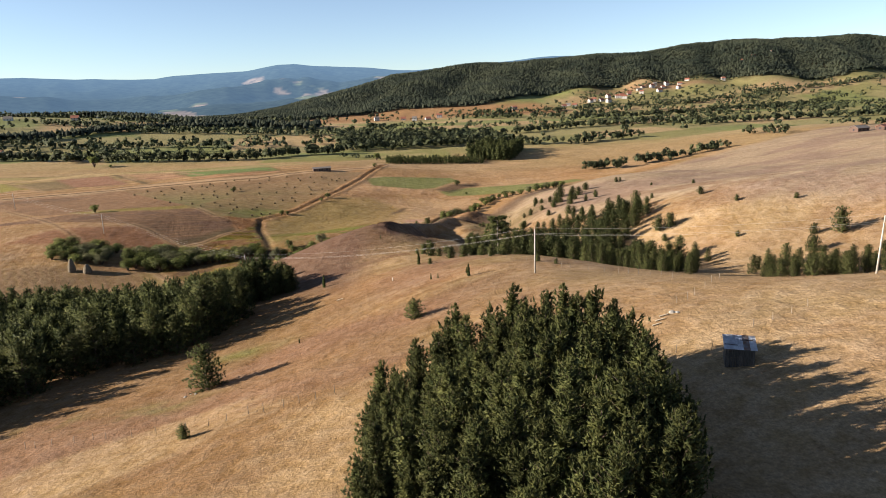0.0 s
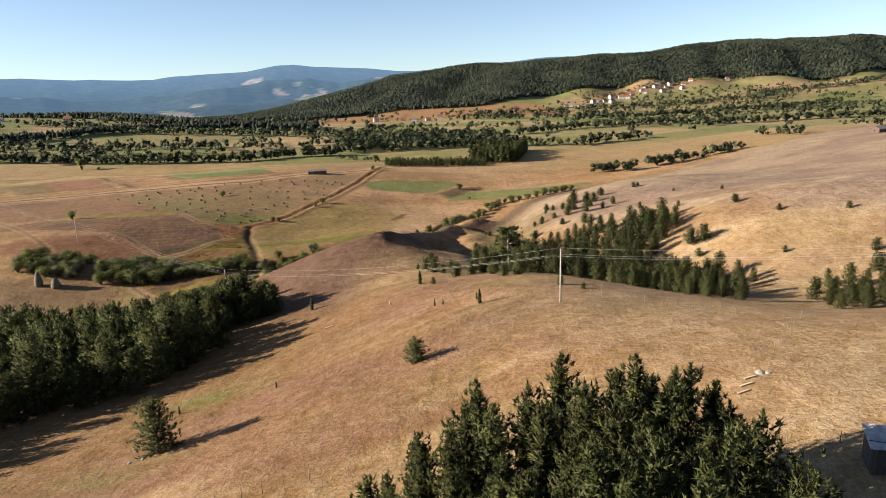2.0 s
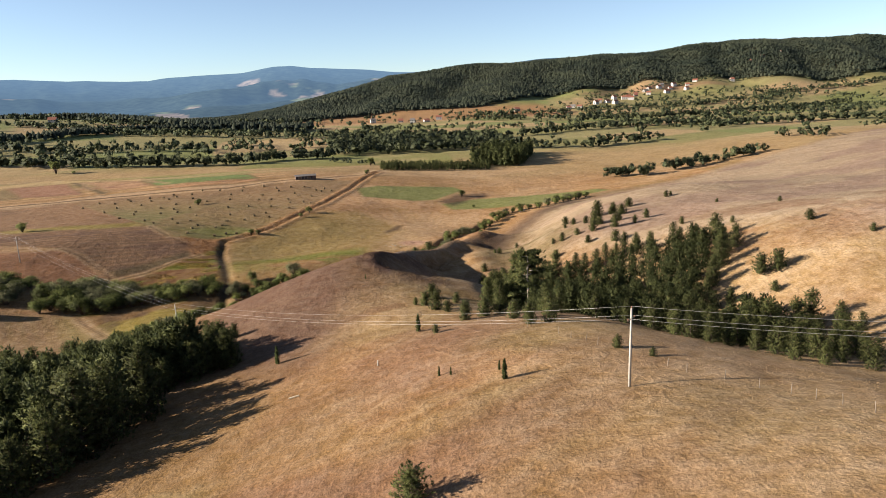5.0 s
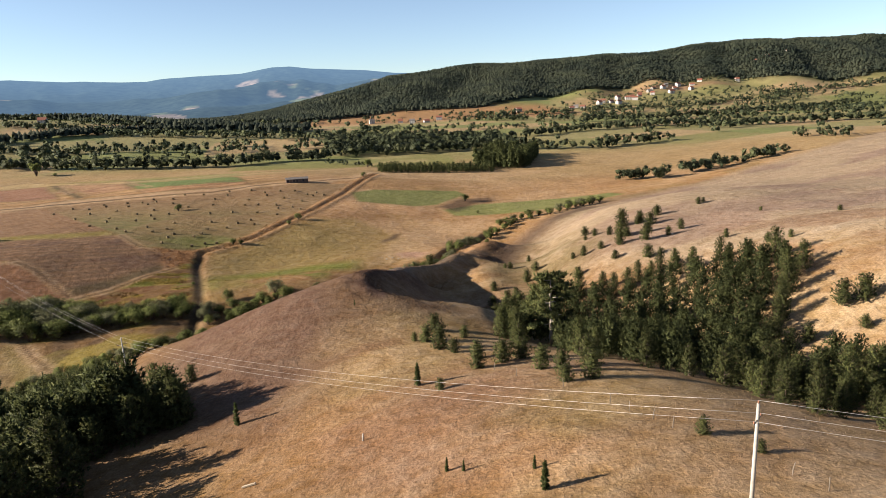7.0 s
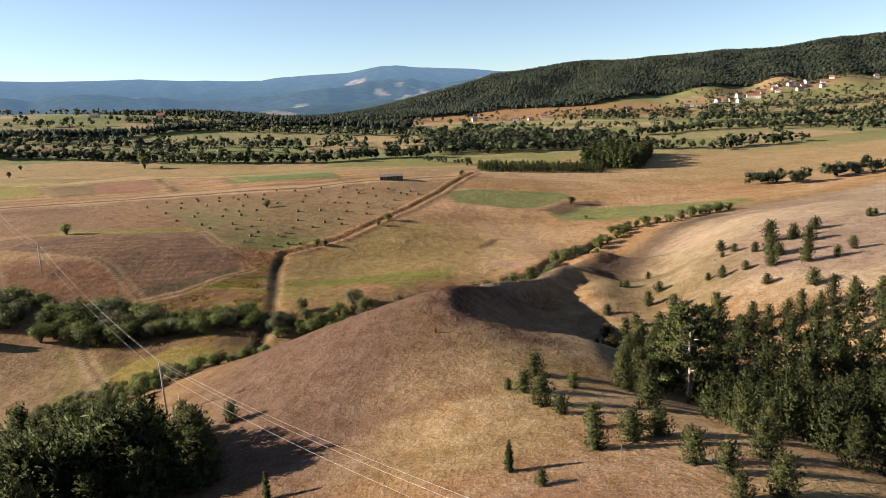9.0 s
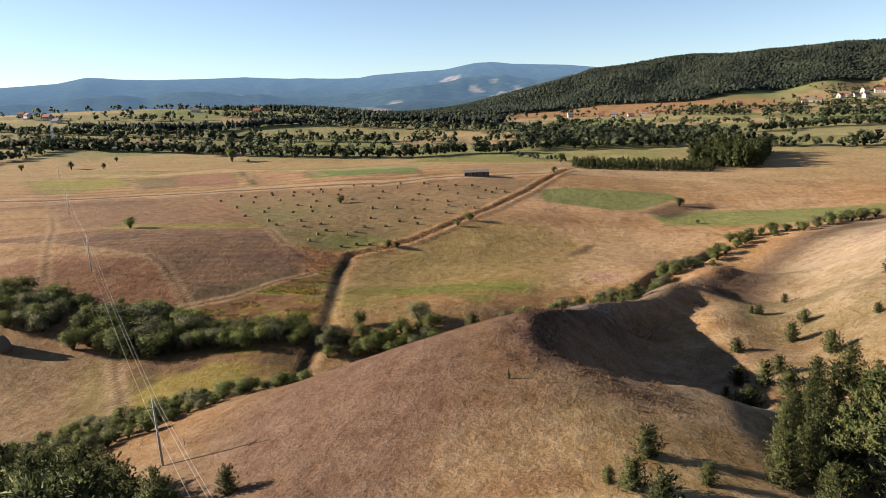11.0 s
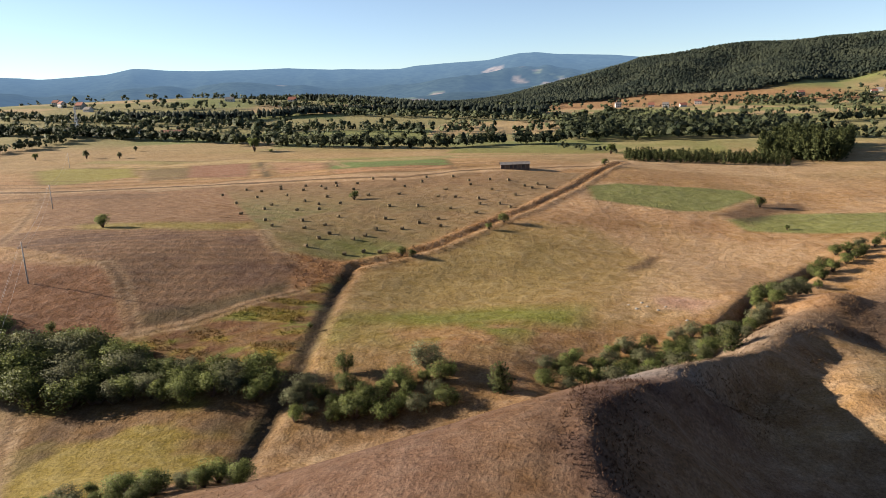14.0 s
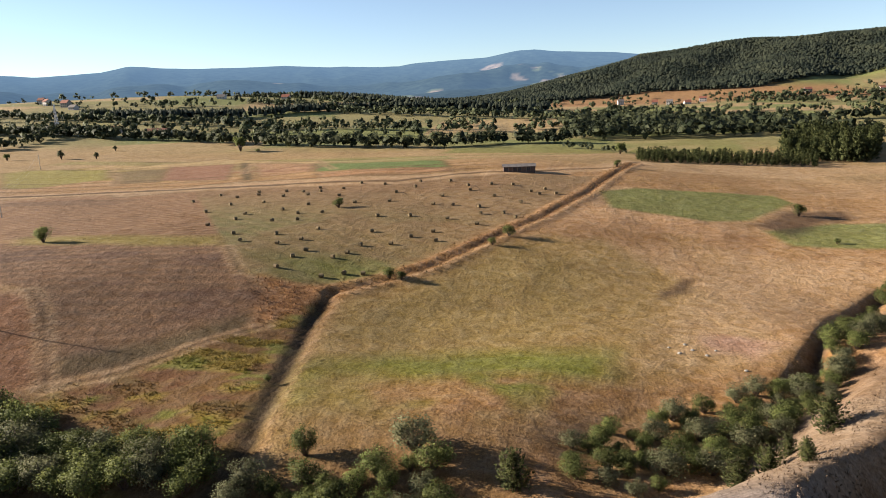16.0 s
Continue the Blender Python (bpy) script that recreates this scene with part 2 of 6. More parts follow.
DITCH = [(-44, 248), (-48, 256), (-50, 268), (-51, 280), (-54, 292), (-58, 306), (-62, 321), (-64, 336)]
HEDGE_ROAD = [(-64, 336), (-55, 345), (-48, 354), (-42, 366), (-35, 382), (-28, 398), (-18, 432), (-10, 475), (-2, 520)]
BANK = [(17, 312), (21, 318), (24, 326), (32, 345), (45, 362)]

BOWL_RIM = [(0, 256), (-3.5, 249), (-5, 240), (-3, 231), (2, 225), (9, 221.5), (16, 221.5)]
FOREST_EDGE = [(-420, 1490), (-181, 1385), (-64, 1442), (54, 1486), (220, 1470), (300, 1545), (355, 1615), (434, 1630), (592, 1680), (729, 1675), (820, 1690), (927, 1630), (1121, 1625), (1326, 1680), (1750, 1720)]


def forest_edge(x, y):
    """Foot of the ridge forest, northing by easting."""
    return np.interp(x, [p[0] for p in FOREST_EDGE], [p[1] for p in FOREST_EDGE]) + 45 * (fbm(x, y, 80, 45) - 0.5)


def land(x, y):
    """Height of the ground."""
    x, y = np.asarray(x, float), np.asarray(y, float)
    z = np.zeros(np.broadcast(x, y).shape)
    low = np.broadcast_to(y < 1000, z.shape) & np.broadcast_to(np.abs(x) < 900, z.shape)
    xn, yn = np.broadcast_to(x, z.shape)[low], np.broadcast_to(y, z.shape)[low]
    if xn.size < 5000:
        cx, cy, s, h = FORMS.T
        z[low] = np.exp(((xn[:, None] - cx) ** 2 + (yn[:, None] - cy) ** 2) * (-0.5 / (s * s))) @ h
    else:
        zn = np.zeros(xn.shape)
        for cx, cy, s, h in FORMS:
            zn += h * np.exp(((xn - cx) ** 2 + (yn - cy) ** 2) * (-0.5 / (s * s)))
        z[low] = zn
    far = step(520, 800, y + 0.0 * x)
    # village slope and the wooded ridge
    crest = np.interp(x, (-430, -280, -100, 30, 320, 620, 900, 1240, 1540, 2600), (0, 22, 64, 99, 112, 126, 149, 163, 160, 152))
    z = z + crest * step(1250, 2080, y) * (1 + 0.3 * (fbm(x, y, 260, 5) - 0.5)) + far * step(0, 500, x + 200) * 6
    # low western hills with hamlets
    for x0, w, deep in ((-60, 60, 20), (150, 55, 26), (376, 62, 32), (545, 52, 28), (690, 60, 26), (835, 66, 36), (1050, 60, 34), (1280, 80, 34)):
        z = z - 0.6 * deep * np.exp(-((x - x0 - 0.32 * (y - 1600) + 26 * (fbm(x, y, 150, 7) - 0.5)) / w) ** 2) * step(1470, 1640, y) * (1 - step(1820, 2040, y))
    z = z + 40 * np.exp(-((x + 720) ** 2 + (y - 1150) ** 2) / (2 * 330.0 ** 2)) + 26 * np.exp(-((x + 1500) ** 2 + (y - 1300) ** 2) / (2 * 450.0 ** 2))
    z = z + far * 5 * (fbm(x, y, 160, 9) - 0.5)
    # rough turf, ditch, sunken lane, eroded bank
    z = z + 0.5 * (fbm(x, y, 9, 3) - 0.5) + 0.7 * (fbm(x, y, 26, 4) - 0.5)
    z = z - 0.6 * np.exp(-(along(x, y, DITCH) / 1.2) ** 2)
    z = z - 0.25 * np.exp(-(along(x, y, HEDGE_ROAD) / 0.8) ** 2) + 0.3 * np.exp(-((along(x, y, HEDGE_ROAD) - 2.4) / 1.2) ** 2)
    z = z + 1.1 * np.exp(-(along(x, y, [(7, 264), (14, 276), (23, 293), (32, 310), (40, 324)]) / 4.5) ** 2)
    # ragged hollow behind the nose, and the gullied clay below its rim
    rx, ry = x + 5 * (fbm(x, y, 11, 61) - 0.5), y + 5 * (fbm(x, y, 11, 67) - 0.5)
    k = area(rx, ry, [(-9, 268), (-2, 270), (8, 285), (17, 301), (28, 317), (22, 321), (10, 308), (-2, 292), (-10, 280)], 8)
    z = z * (1 - k) + np.minimum(z, -2.8) * k
    k = area(rx, ry, [(7.5, 240), (5.5, 252), (12, 264), (19, 278), (26, 292), (31, 290), (27, 270), (20.5, 252), (15, 240)], 8)
    z = z * (1 - 0.55 * k) + np.minimum(z, -1.0) * 0.55 * k
    z = z + 6.6 * np.exp(-((x - 31) / 9.5) ** 2 - ((y - 260) / 20) ** 2) + 2.0 * np.exp(-((x - 23) / 9) ** 2 - ((y - 228) / 13) ** 2)
    z = z + 0.9 * (fbm(x, y, 6, 63, 3) - 0.5) * np.exp(-(along(x, y, [(7, 238), (5, 250), (14, 266), (24, 286), (36, 310), (42, 322)]) / 8) ** 2)
    # steep shaded bowl in the east flank of the nose
    k = area(rx, ry, [(-4, 252), (-6, 240), (-4, 230), (1, 224), (9, 220.5), (17, 221), (23, 227), (28, 238), (29, 250), (27, 262), (25, 276), (18, 279), (9, 267), (1, 258)], 5)
    bowl = np.maximum(14.4 - 0.68 * along(rx, ry, BOWL_RIM), 0.4 + 0.05 * np.abs(y - 250))
    z = z * (1 - k) + np.minimum(z, bowl) * k
    z = z - 1.6 * np.exp(-(along(x, y, BANK) / 1.5) ** 2)
    return z


def at(x, y):
    return float(land(np.array([x]), np.array([y]))[0])


def spaced(lo, fine_lo, fine_hi, hi, fine, grow):
    """Grid lines: even in the middle, wider and wider outside."""
    mid = list(np.arange(fine_lo, fine_hi, fine))
    up, s = [fine_hi], fine
    while up[-1] < hi:
        s *= grow
        up.append(up[-1] + s)
    down, s = [], fine
    p = fine_lo
    while p > lo:
        s *= grow
        p -= s
        down.append(p)
    return np.array(down[::-1] + mid + up)


STRAW, PALE, RUST, PLOUGH = (0.375, 0.255, 0.122), (0.475, 0.365, 0.215), (0.28, 0.155, 0.085), (0.25, 0.165, 0.10)
OLIVE, GREEN, STUBBLE, SOIL_AND_SHADE = (0.20, 0.18, 0.06), (0.165, 0.215, 0.05), (0.27, 0.205, 0.11), (0.07, 0.05, 0.035)
YELLOW, MAUVE, SCRUB, CLAY = (0.30, 0.255, 0.06), (0.16, 0.102, 0.072), (0.052, 0.036, 0.029), (0.28, 0.258, 0.235)

TRACK = [(-330, 440), (-258, 440), (-212, 450), (-150, 450), (-109, 447), (-85, 443), (-61, 456), (-35, 470), (-8, 498), (0, 540)]
FIELD_LINES = [
    [(-90, 289), (-106, 306), (-116, 314)],
    [(-90, 289), (-81, 296), (-69, 318)],
    [(-128, 287), (-179, 351), (-250, 433)],
    [(-178, 498), (-195, 530), (-205, 560)],
    [(-93, 264), (-71, 237)],
    [(-98, 353), (-86, 338)],
    [(-131, 495), (-175, 572)],
    [(-296, 550), (-250, 500), (-228, 470)],
]


def tints(x, y):
    """Colour of the sward from place to place."""
    col = np.empty((len(x), 3))
    col[:] = STRAW
    def lay(mask, colour, amount=1.0):
        k = (np.clip(mask, 0, 1) * amount)[:, None]
        col[:] = col * (1 - k) + np.array(colour) * k
    wx, wy = x + 9 * (fbm(x, y, 24, 51) - 0.5), y + 9 * (fbm(x, y, 24, 57) - 0.5)
    a1, a2, a3 = fbm(x, y, 34, 11), fbm(x, y, 9, 17, 3), fbm(x, y, 60, 23)
    streak = fbm(x * 0.35 + y * 0.2, y * 1.4 - x * 0.5, 16, 29)
    lay(step(0.45, 0.64, a1 + 0.25 * (a2 - 0.5)), RUST, 0.42)
    lay(step(0.50, 0.62, streak), PALE, 0.8)
    wisp = fbm(x * 0.25 + y * 0.12, y * 1.7 - x * 0.55, 7, 33, 3)
    lay(step(0.54, 0.68, wisp), (0.50, 0.37, 0.19), 0.45)
    lay(1 - step(0.34, 0.48, wisp), (0.27, 0.165, 0.085), 0.35)
    lay(step(0.56, 0.7, fbm(x, y, 26, 31)), OLIVE, 0.35)
    lay((1 - step(-18, 22, x + 16 * (a1 - 0.5))) * (1 - step(250, 266, y)), (0.25, 0.16, 0.074), 0.75)
    slope = 1 - step(255, 268, y)
    lay(slope * step(0.5, 0.66, fbm(x * 0.7 + y * 0.3, y * 1.3 - x * 0.45, 48, 141, 3)), (0.27, 0.165, 0.105), 0.6)
    lay(slope * step(0.56, 0.68, fbm(x * 0.6 + y * 0.3, y * 1.5 - x * 0.5, 30, 143, 3)), (0.47, 0.36, 0.19), 0.55)
    lay(step(8, 40, x + 16 * (a1 - 0.5)) * (1 - step(215, 235, y)), (0.47, 0.36, 0.20), 0.5)
    near_foot = np.exp(-(((x + 42) / 9) ** 2 + ((y - 107) / 4) ** 2)) + np.exp(-(((x + 33) / 8) ** 2 + ((y - 134) / 4) ** 2)) + np.exp(-(((x + 62) / 5) ** 2 + ((y - 112) / 3) ** 2))
    lay(near_foot * step(0.35, 0.55, a2), GREEN, 0.6)
    # nose of the hill: mauve-brown heath, scrub in the hollow, bare clay on its rim
    lay(area(wx, wy, [(-48, 214), (-36, 198), (-28, 182), (-14, 178), (-8, 198), (-6, 222), (-8, 246), (-14, 256), (-40, 250)], 16), MAUVE, 0.85)
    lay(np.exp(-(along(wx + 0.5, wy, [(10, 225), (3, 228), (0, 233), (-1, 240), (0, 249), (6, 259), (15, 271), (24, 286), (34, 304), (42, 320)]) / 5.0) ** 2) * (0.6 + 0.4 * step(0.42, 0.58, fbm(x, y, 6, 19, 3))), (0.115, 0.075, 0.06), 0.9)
    lay(area(wx, wy, [(-2, 256), (9, 266), (22, 287), (36, 311), (28, 318), (16, 302), (4, 284), (-6, 266)], 4), CLAY, 0.85)
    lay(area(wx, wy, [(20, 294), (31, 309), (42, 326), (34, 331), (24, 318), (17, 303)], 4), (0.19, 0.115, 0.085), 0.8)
    # paler east hill
    east = area(wx, wy, [(52, 250), (70, 236), (95, 210), (110, 180), (180, 140), (420, 150), (460, 620), (220, 470), (120, 400), (60, 340), (46, 300)], 14)
    lay(east, (0.50, 0.40, 0.26), 0.75)
    lay(east * step(0.5, 0.62, streak), (0.44, 0.34, 0.21), 0.5)
    lay(east * step(0.47, 0.62, fbm(x * 0.5 + y * 0.5, y * 1.2 - x * 0.8, 34, 147, 4)), (0.33, 0.225, 0.165), 0.6)
    lay(area(wx, wy, [(70, 205), (100, 190), (140, 215), (120, 250), (84, 250)], 14) * step(0.4, 0.6, a2), RUST, 0.5)
    lay(area(wx, wy, [(34, 240), (46, 246), (62, 262), (66, 300), (52, 330), (40, 318), (34, 292), (30, 264)], 10) * (0.5 + 0.5 * step(0.45, 0.6, a2)), (0.24, 0.19, 0.085), 0.75)
    # valley floor
    valley = step(264, 276, y + 0.1 * (x + 40)) * (1 - area(x, y, [(24, 250), (400, 180), (440, 600), (200, 480), (110, 400), (60, 345), (44, 322)], 8))
    lay(valley, STRAW, 0.6)
    lay(valley * step(0.48, 0.62, a3), PALE, 0.5)
    lay(step(470, 540, y) * (1 - east), (0.34, 0.29, 0.15), 0.6)
    rust_scrub = [(-116, 314), (-106, 306), (-90, 289), (-96, 280), (-125, 283), (-160, 290), (-150, 305)]
    lay(area(wx, wy, rust_scrub, 4), RUST, 0.85)
    furrow = 0.5 + 0.5 * np.sin((x * 0.45 - y * 0.9) * 1.6 + 3 * fbm(x, y, 60, 61))
    brown = area(x, y, [(-90, 290), (-81, 297), (-69, 319), (-72, 329), (-86, 338), (-98, 353), (-125, 352), (-160, 345), (-190, 330), (-140, 318), (-116, 314), (-106, 306)], 1.6)
    lay(brown, (0.215, 0.145, 0.085), 0.95)
    lay(brown * furrow ** 2, (0.33, 0.22, 0.125), 0.6)
    lay(brown * step(0.5, 0.62, fbm(x * 0.4 + y * 0.3, y * 1.2 - x * 0.6, 9, 63, 3)), (0.165, 0.11, 0.078), 0.6)
    lay(brown * area(x, y, [(-92, 290), (-81, 298), (-69, 319), (-74, 321), (-84, 305), (-94, 296)], 4), (0.12, 0.105, 0.05), 0.75)
    upper = area(x, y, [(-98, 353), (-130, 353), (-175, 352), (-250, 430), (-212, 446), (-167, 445)], 2)
    lay(upper, (0.25, 0.165, 0.095), 0.9)
    lay(upper * furrow ** 2, (0.38, 0.27, 0.15), 0.65)
    lay(area(wx, wy, [(-98, 352), (-150, 345), (-160, 356), (-104, 364)], 6), (0.30, 0.275, 0.075), 0.85)
    hay = area(x, y, [(-167, 443), (-98, 353), (-86, 338), (-68, 337), (-53, 353), (-37, 384), (-20, 436), (-14, 466), (-61, 452), (-85, 440), (-109, 444)], 1.5)
    lay(hay, STUBBLE)
    lay(hay * (1 - step(355, 415, y + 0.3 * (x + 75))), (0.185, 0.21, 0.075), 0.9)
    lay(hay * step(0.47, 0.6, a1), (0.28, 0.19, 0.105), 0.5)
    lay(hay * (0.5 + 0.5 * np.sin((x * 0.55 + y * 0.83) * 1.3)), (0.33, 0.25, 0.14), 0.3)
    lay(area(wx, wy, [(-90, 348), (-60, 338), (-56, 350), (-72, 356)], 8), GREEN, 0.5)
    lay(area(wx, wy, [(-84, 337), (-65, 337), (-62, 328), (-70, 317), (-76, 326)], 3), (0.40, 0.235, 0.11), 0.9)
    # meadow between the ditch and the lane
    meadow = area(x, y, [(-62, 334), (-34, 378), (-12, 384), (14, 350), (18, 322), (-2, 308), (-18, 290), (-44, 276), (-52, 280)], 6)
    lay(meadow, (0.30, 0.24, 0.10), 0.8)
    lay(area(wx, wy, [(-60, 330), (-34, 372), (-14, 366), (-8, 340), (-20, 318), (-44, 312), (-58, 312)], 14), (0.22, 0.185, 0.075), 0.75)
    lay(area(wx, wy, [(-57, 303), (-53, 288), (-34, 287), (-22, 293), (-8, 306), (-8, 315), (-25, 316), (-42, 311)], 8), (0.165, 0.195, 0.042), 0.95)
    lay(area(wx, wy, [(-52, 300), (-50, 289), (-34, 289), (-30, 298), (-42, 303)], 8), (0.26, 0.24, 0.05), 0.6)
    lay(area(wx, wy, [(-20, 432), (-27, 398), (-14, 392), (20, 398), (26, 408), (-8, 412)], 6), (0.48, 0.34, 0.19), 0.7)
    lay(area(wx, wy, [(-2, 310), (18, 322), (26, 345), (44, 372), (20, 380), (4, 350)], 10), PALE, 0.7)
    lay(area(x, y, [(-14, 438), (-10, 417), (16, 412), (28, 417), (46, 448), (42, 460), (-2, 450)], 2.5), (0.185, 0.235, 0.078), 0.9)
    lay(area(x, y, [(30, 406), (34, 393), (60, 392), (78, 392), (125, 425), (120, 434), (51, 421)], 2.5), (0.20, 0.25, 0.085), 0.9)
    lay(area(wx, wy, [(26, 412), (34, 400), (46, 420), (60, 430), (58, 440), (44, 436)], 4), SCRUB, 0.7)
    rough = area(wx, wy, [(-34, 376), (-12, 384), (6, 376), (30, 386), (36, 400), (10, 404), (-26, 404)], 8)
    lay(rough * step(0.42, 0.6, fbm(x, y, 8, 93, 3)), (0.33, 0.21, 0.11), 0.4)
    # small dark patch: shadow of a low hummock painted into the turf colour
    lay(area(wx, wy, [(0, 346), (3, 349), (9, 360), (5, 360), (0, 351)], 2.5), (0.10, 0.07, 0.045), 0.8)
    lay(area(wx, wy, [(4, 320), (12, 318), (17, 324), (8, 328)], 4) * step(0.4, 0.6, a2), (0.42, 0.29, 0.22), 0.8)
    lay(area(wx, wy, [(-50, 282), (-20, 286), (-4, 302), (-20, 304), (-50, 296)], 7) * step(0.42, 0.6, fbm(x, y, 9, 95, 3)), (0.33, 0.20, 0.105), 0.75)
    lay(area(wx, wy, [(-46, 262), (-26, 268), (-8, 276), (-14, 288), (-30, 284), (-46, 280)], 6), (0.25, 0.165, 0.085), 0.8)
    lay(area(wx, wy, [(-52, 302), (-49, 266), (-20, 272), (-16, 288), (-34, 290), (-44, 302)], 6), (0.20, 0.145, 0.068), 0.6)
    # marsh beside the brook
    marsh = area(x, y, [(-92, 287), (-81, 295), (-69, 317), (-64, 332), (-57, 302), (-52, 278), (-80, 276), (-100, 279)], 3)
    lay(marsh, (0.175, 0.112, 0.045), 0.9)
    lay(marsh * step(0.50, 0.58, fbm(x * 0.6, y * 1.5, 5, 71, 3) + 0.03), YELLOW, 0.9)
    lay(marsh * step(0.56, 0.64, fbm(x * 0.6, y * 1.5, 4, 73, 3)), (0.18, 0.22, 0.04), 0.8)
    lay(marsh * step(0.56, 0.64, fbm(x, y, 6, 75, 3)), (0.16, 0.085, 0.045), 0.7)
    south = area(x, y, [(-93, 265), (-71, 237), (-62, 232), (-50, 250), (-51, 272), (-80, 268)], 3)
    lay(south, (0.20, 0.13, 0.055), 0.9)
    lay(south * step(0.5, 0.62, fbm(x, y, 11, 77, 3)), YELLOW, 0.8)
    lay(south * step(0.6, 0.7, fbm(x, y, 8, 79, 3)), SOIL_AND_SHADE, 0.5)
    crop = area(x, y, [(-150, 264), (-94, 264), (-72, 237), (-64, 226), (-85, 218), (-150, 228)], 2)
    lay(crop, (0.31, 0.215, 0.12), 0.9)
    lay(crop * area(x, y, [(-94, 264), (-72, 237), (-64, 226), (-85, 218), (-82, 236), (-96, 260)], 6), (0.22, 0.19, 0.06), 0.7)
    lay(crop * (0.5 + 0.5 * np.sin((x * 0.8 + y * 0.45) * 2.4)), (0.27, 0.22, 0.08), 0.35)
    # small fields beyond the track
    lay(area(x, y, [(-178, 574), (-95, 558), (-80, 520), (-100, 512), (-150, 530)], 2), (0.14, 0.21, 0.065))
    lay(area(x, y, [(-150, 530), (-100, 512), (-76, 500), (-120, 500), (-160, 516)], 2), RUST, 0.7)
    lay(area(x, y, [(-320, 495), (-300, 548), (-215, 560), (-190, 505), (-240, 490)], 2), YELLOW, 0.85)
    lay(area(x, y, [(-190, 505), (-215, 560), (-170, 556), (-150, 505)], 2), RUST, 0.8)
    lay(area(x, y, [(-20, 500), (60, 505), (120, 545), (90, 560), (0, 540)], 4), PALE, 0.6)
    lay(area(x, y, [(-110, 600), (60, 600), (60, 680), (-60, 660), (-110, 640)], 4), GREEN, 0.7)
    # narrow strip fields on both sides of the track
    off = y - np.interp(x, [p[0] for p in TRACK], [p[1] for p in TRACK]) + 3 * (fbm(x, y, 40, 89) - 0.5)
    for lo, hi, x0, x1, colour, much in (
            (62, 74, -330, -100, (0.43, 0.34, 0.19), 0.7), (74, 92, -340, -60, (0.33, 0.29, 0.13), 0.7), (92, 110, -300, 40, (0.44, 0.35, 0.20), 0.6),
            (112, 128, -340, 10, (0.27, 0.27, 0.10), 0.7), (-16, -6, -330, -170, (0.36, 0.255, 0.15), 0.6), (-34, -22, -300, -180, (0.19, 0.135, 0.085), 0.5)):
        lay(step(lo - 0.8, lo + 0.8, off) * (1 - step(hi - 0.8, hi + 0.8, off)) * step(x0 - 3, x0 + 3, x) * (1 - step(x1 - 3, x1 + 3, x)), colour, much)
        lay(np.exp(-((off - hi) / 0.7) ** 2) * step(x0 - 3, x0 + 3, x) * (1 - step(x1 - 3, x1 + 3, x)), (0.13, 0.10, 0.05), 0.55)
    # garden plots beyond the track, each with a dark margin
    for pts, colour, much in (
            ([(-285, 466), (-340, 518), (-330, 531), (-283, 533), (-252, 496), (-267, 466)], (0.27, 0.27, 0.075), 0.9),
            ([(-257, 552), (-218, 557), (-175, 479), (-215, 487)], (0.28, 0.165, 0.11), 0.9),
            ([(-271, 523), (-249, 536), (-212, 482), (-233, 478)], (0.20, 0.165, 0.085), 0.9),
            ([(-161, 541), (-85, 510), (-73, 474), (-136, 487)], (0.135, 0.215, 0.07), 0.95),
            ([(-134, 482), (-73, 472), (-68, 461), (-124, 464)], (0.40, 0.255, 0.14), 0.85),
            ([(-205, 556), (-165, 545), (-140, 490), (-160, 480)], (0.36, 0.24, 0.14), 0.8),
            ([(-282, 536), (-244, 584), (-169, 558), (-158, 542), (-212, 561), (-274, 534)], (0.44, 0.36, 0.19), 0.8),
            ([(-208, 444), (-164, 469), (-104, 458), (-61, 455), (-58, 447), (-97, 447), (-148, 450), (-196, 434)], (0.47, 0.38, 0.24), 0.7)):
        lay(area(x, y, pts, 3), colour, much)
        lay(np.exp(-(along(x, y, pts + pts[:1]) / 1.5) ** 2), (0.16, 0.125, 0.06), 0.5)
    lay(np.exp(-(along(x, y, [(-213, 558), (-162, 474)]) / 2.6) ** 2), (0.06, 0.06, 0.03), 0.85)
    lay(np.exp(-((np.hypot(x + 160, (y - 516) * 0.8) - 13) / 2.2) ** 2), (0.22, 0.13, 0.09), 0.7)
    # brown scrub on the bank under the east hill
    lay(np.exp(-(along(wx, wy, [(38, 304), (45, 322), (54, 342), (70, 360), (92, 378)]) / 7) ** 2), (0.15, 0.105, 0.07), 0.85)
    # lanes, ditch, bank, field margins
    d = along(x, y, TRACK)
    lay(np.exp(-((d - 4.0) / 2.6) ** 2), (0.50, 0.39, 0.235), 0.9)
    lay(np.exp(-(d / 1.5) ** 2), (0.10, 0.07, 0.04), 0.85)
    for off in (14, 26, 40):
        lay(np.exp(-((along(x, y, [(p, q_ + off) for p, q_ in TRACK]) + 4 * (fbm(x, y, 30, 87) - 0.5)) / 1.4) ** 2) * step(-40, -70, x), (0.15, 0.11, 0.055), 0.6)
    lay(np.exp(-((d - 1.6) / 0.8) ** 2) * step(-120, -150, x), SOIL_AND_SHADE, 0.7)
    for line in FIELD_LINES:
        d = along(x, y, line)
        lay(np.exp(-((d - 1.2) / 0.7) ** 2), PALE, 0.7)
        lay(np.exp(-(d / 0.6) ** 2), (0.10, 0.07, 0.04), 0.6)
    rag = fbm(x, y, 7, 81, 3) - 0.5
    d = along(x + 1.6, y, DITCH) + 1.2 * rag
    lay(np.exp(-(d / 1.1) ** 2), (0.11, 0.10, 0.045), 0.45)
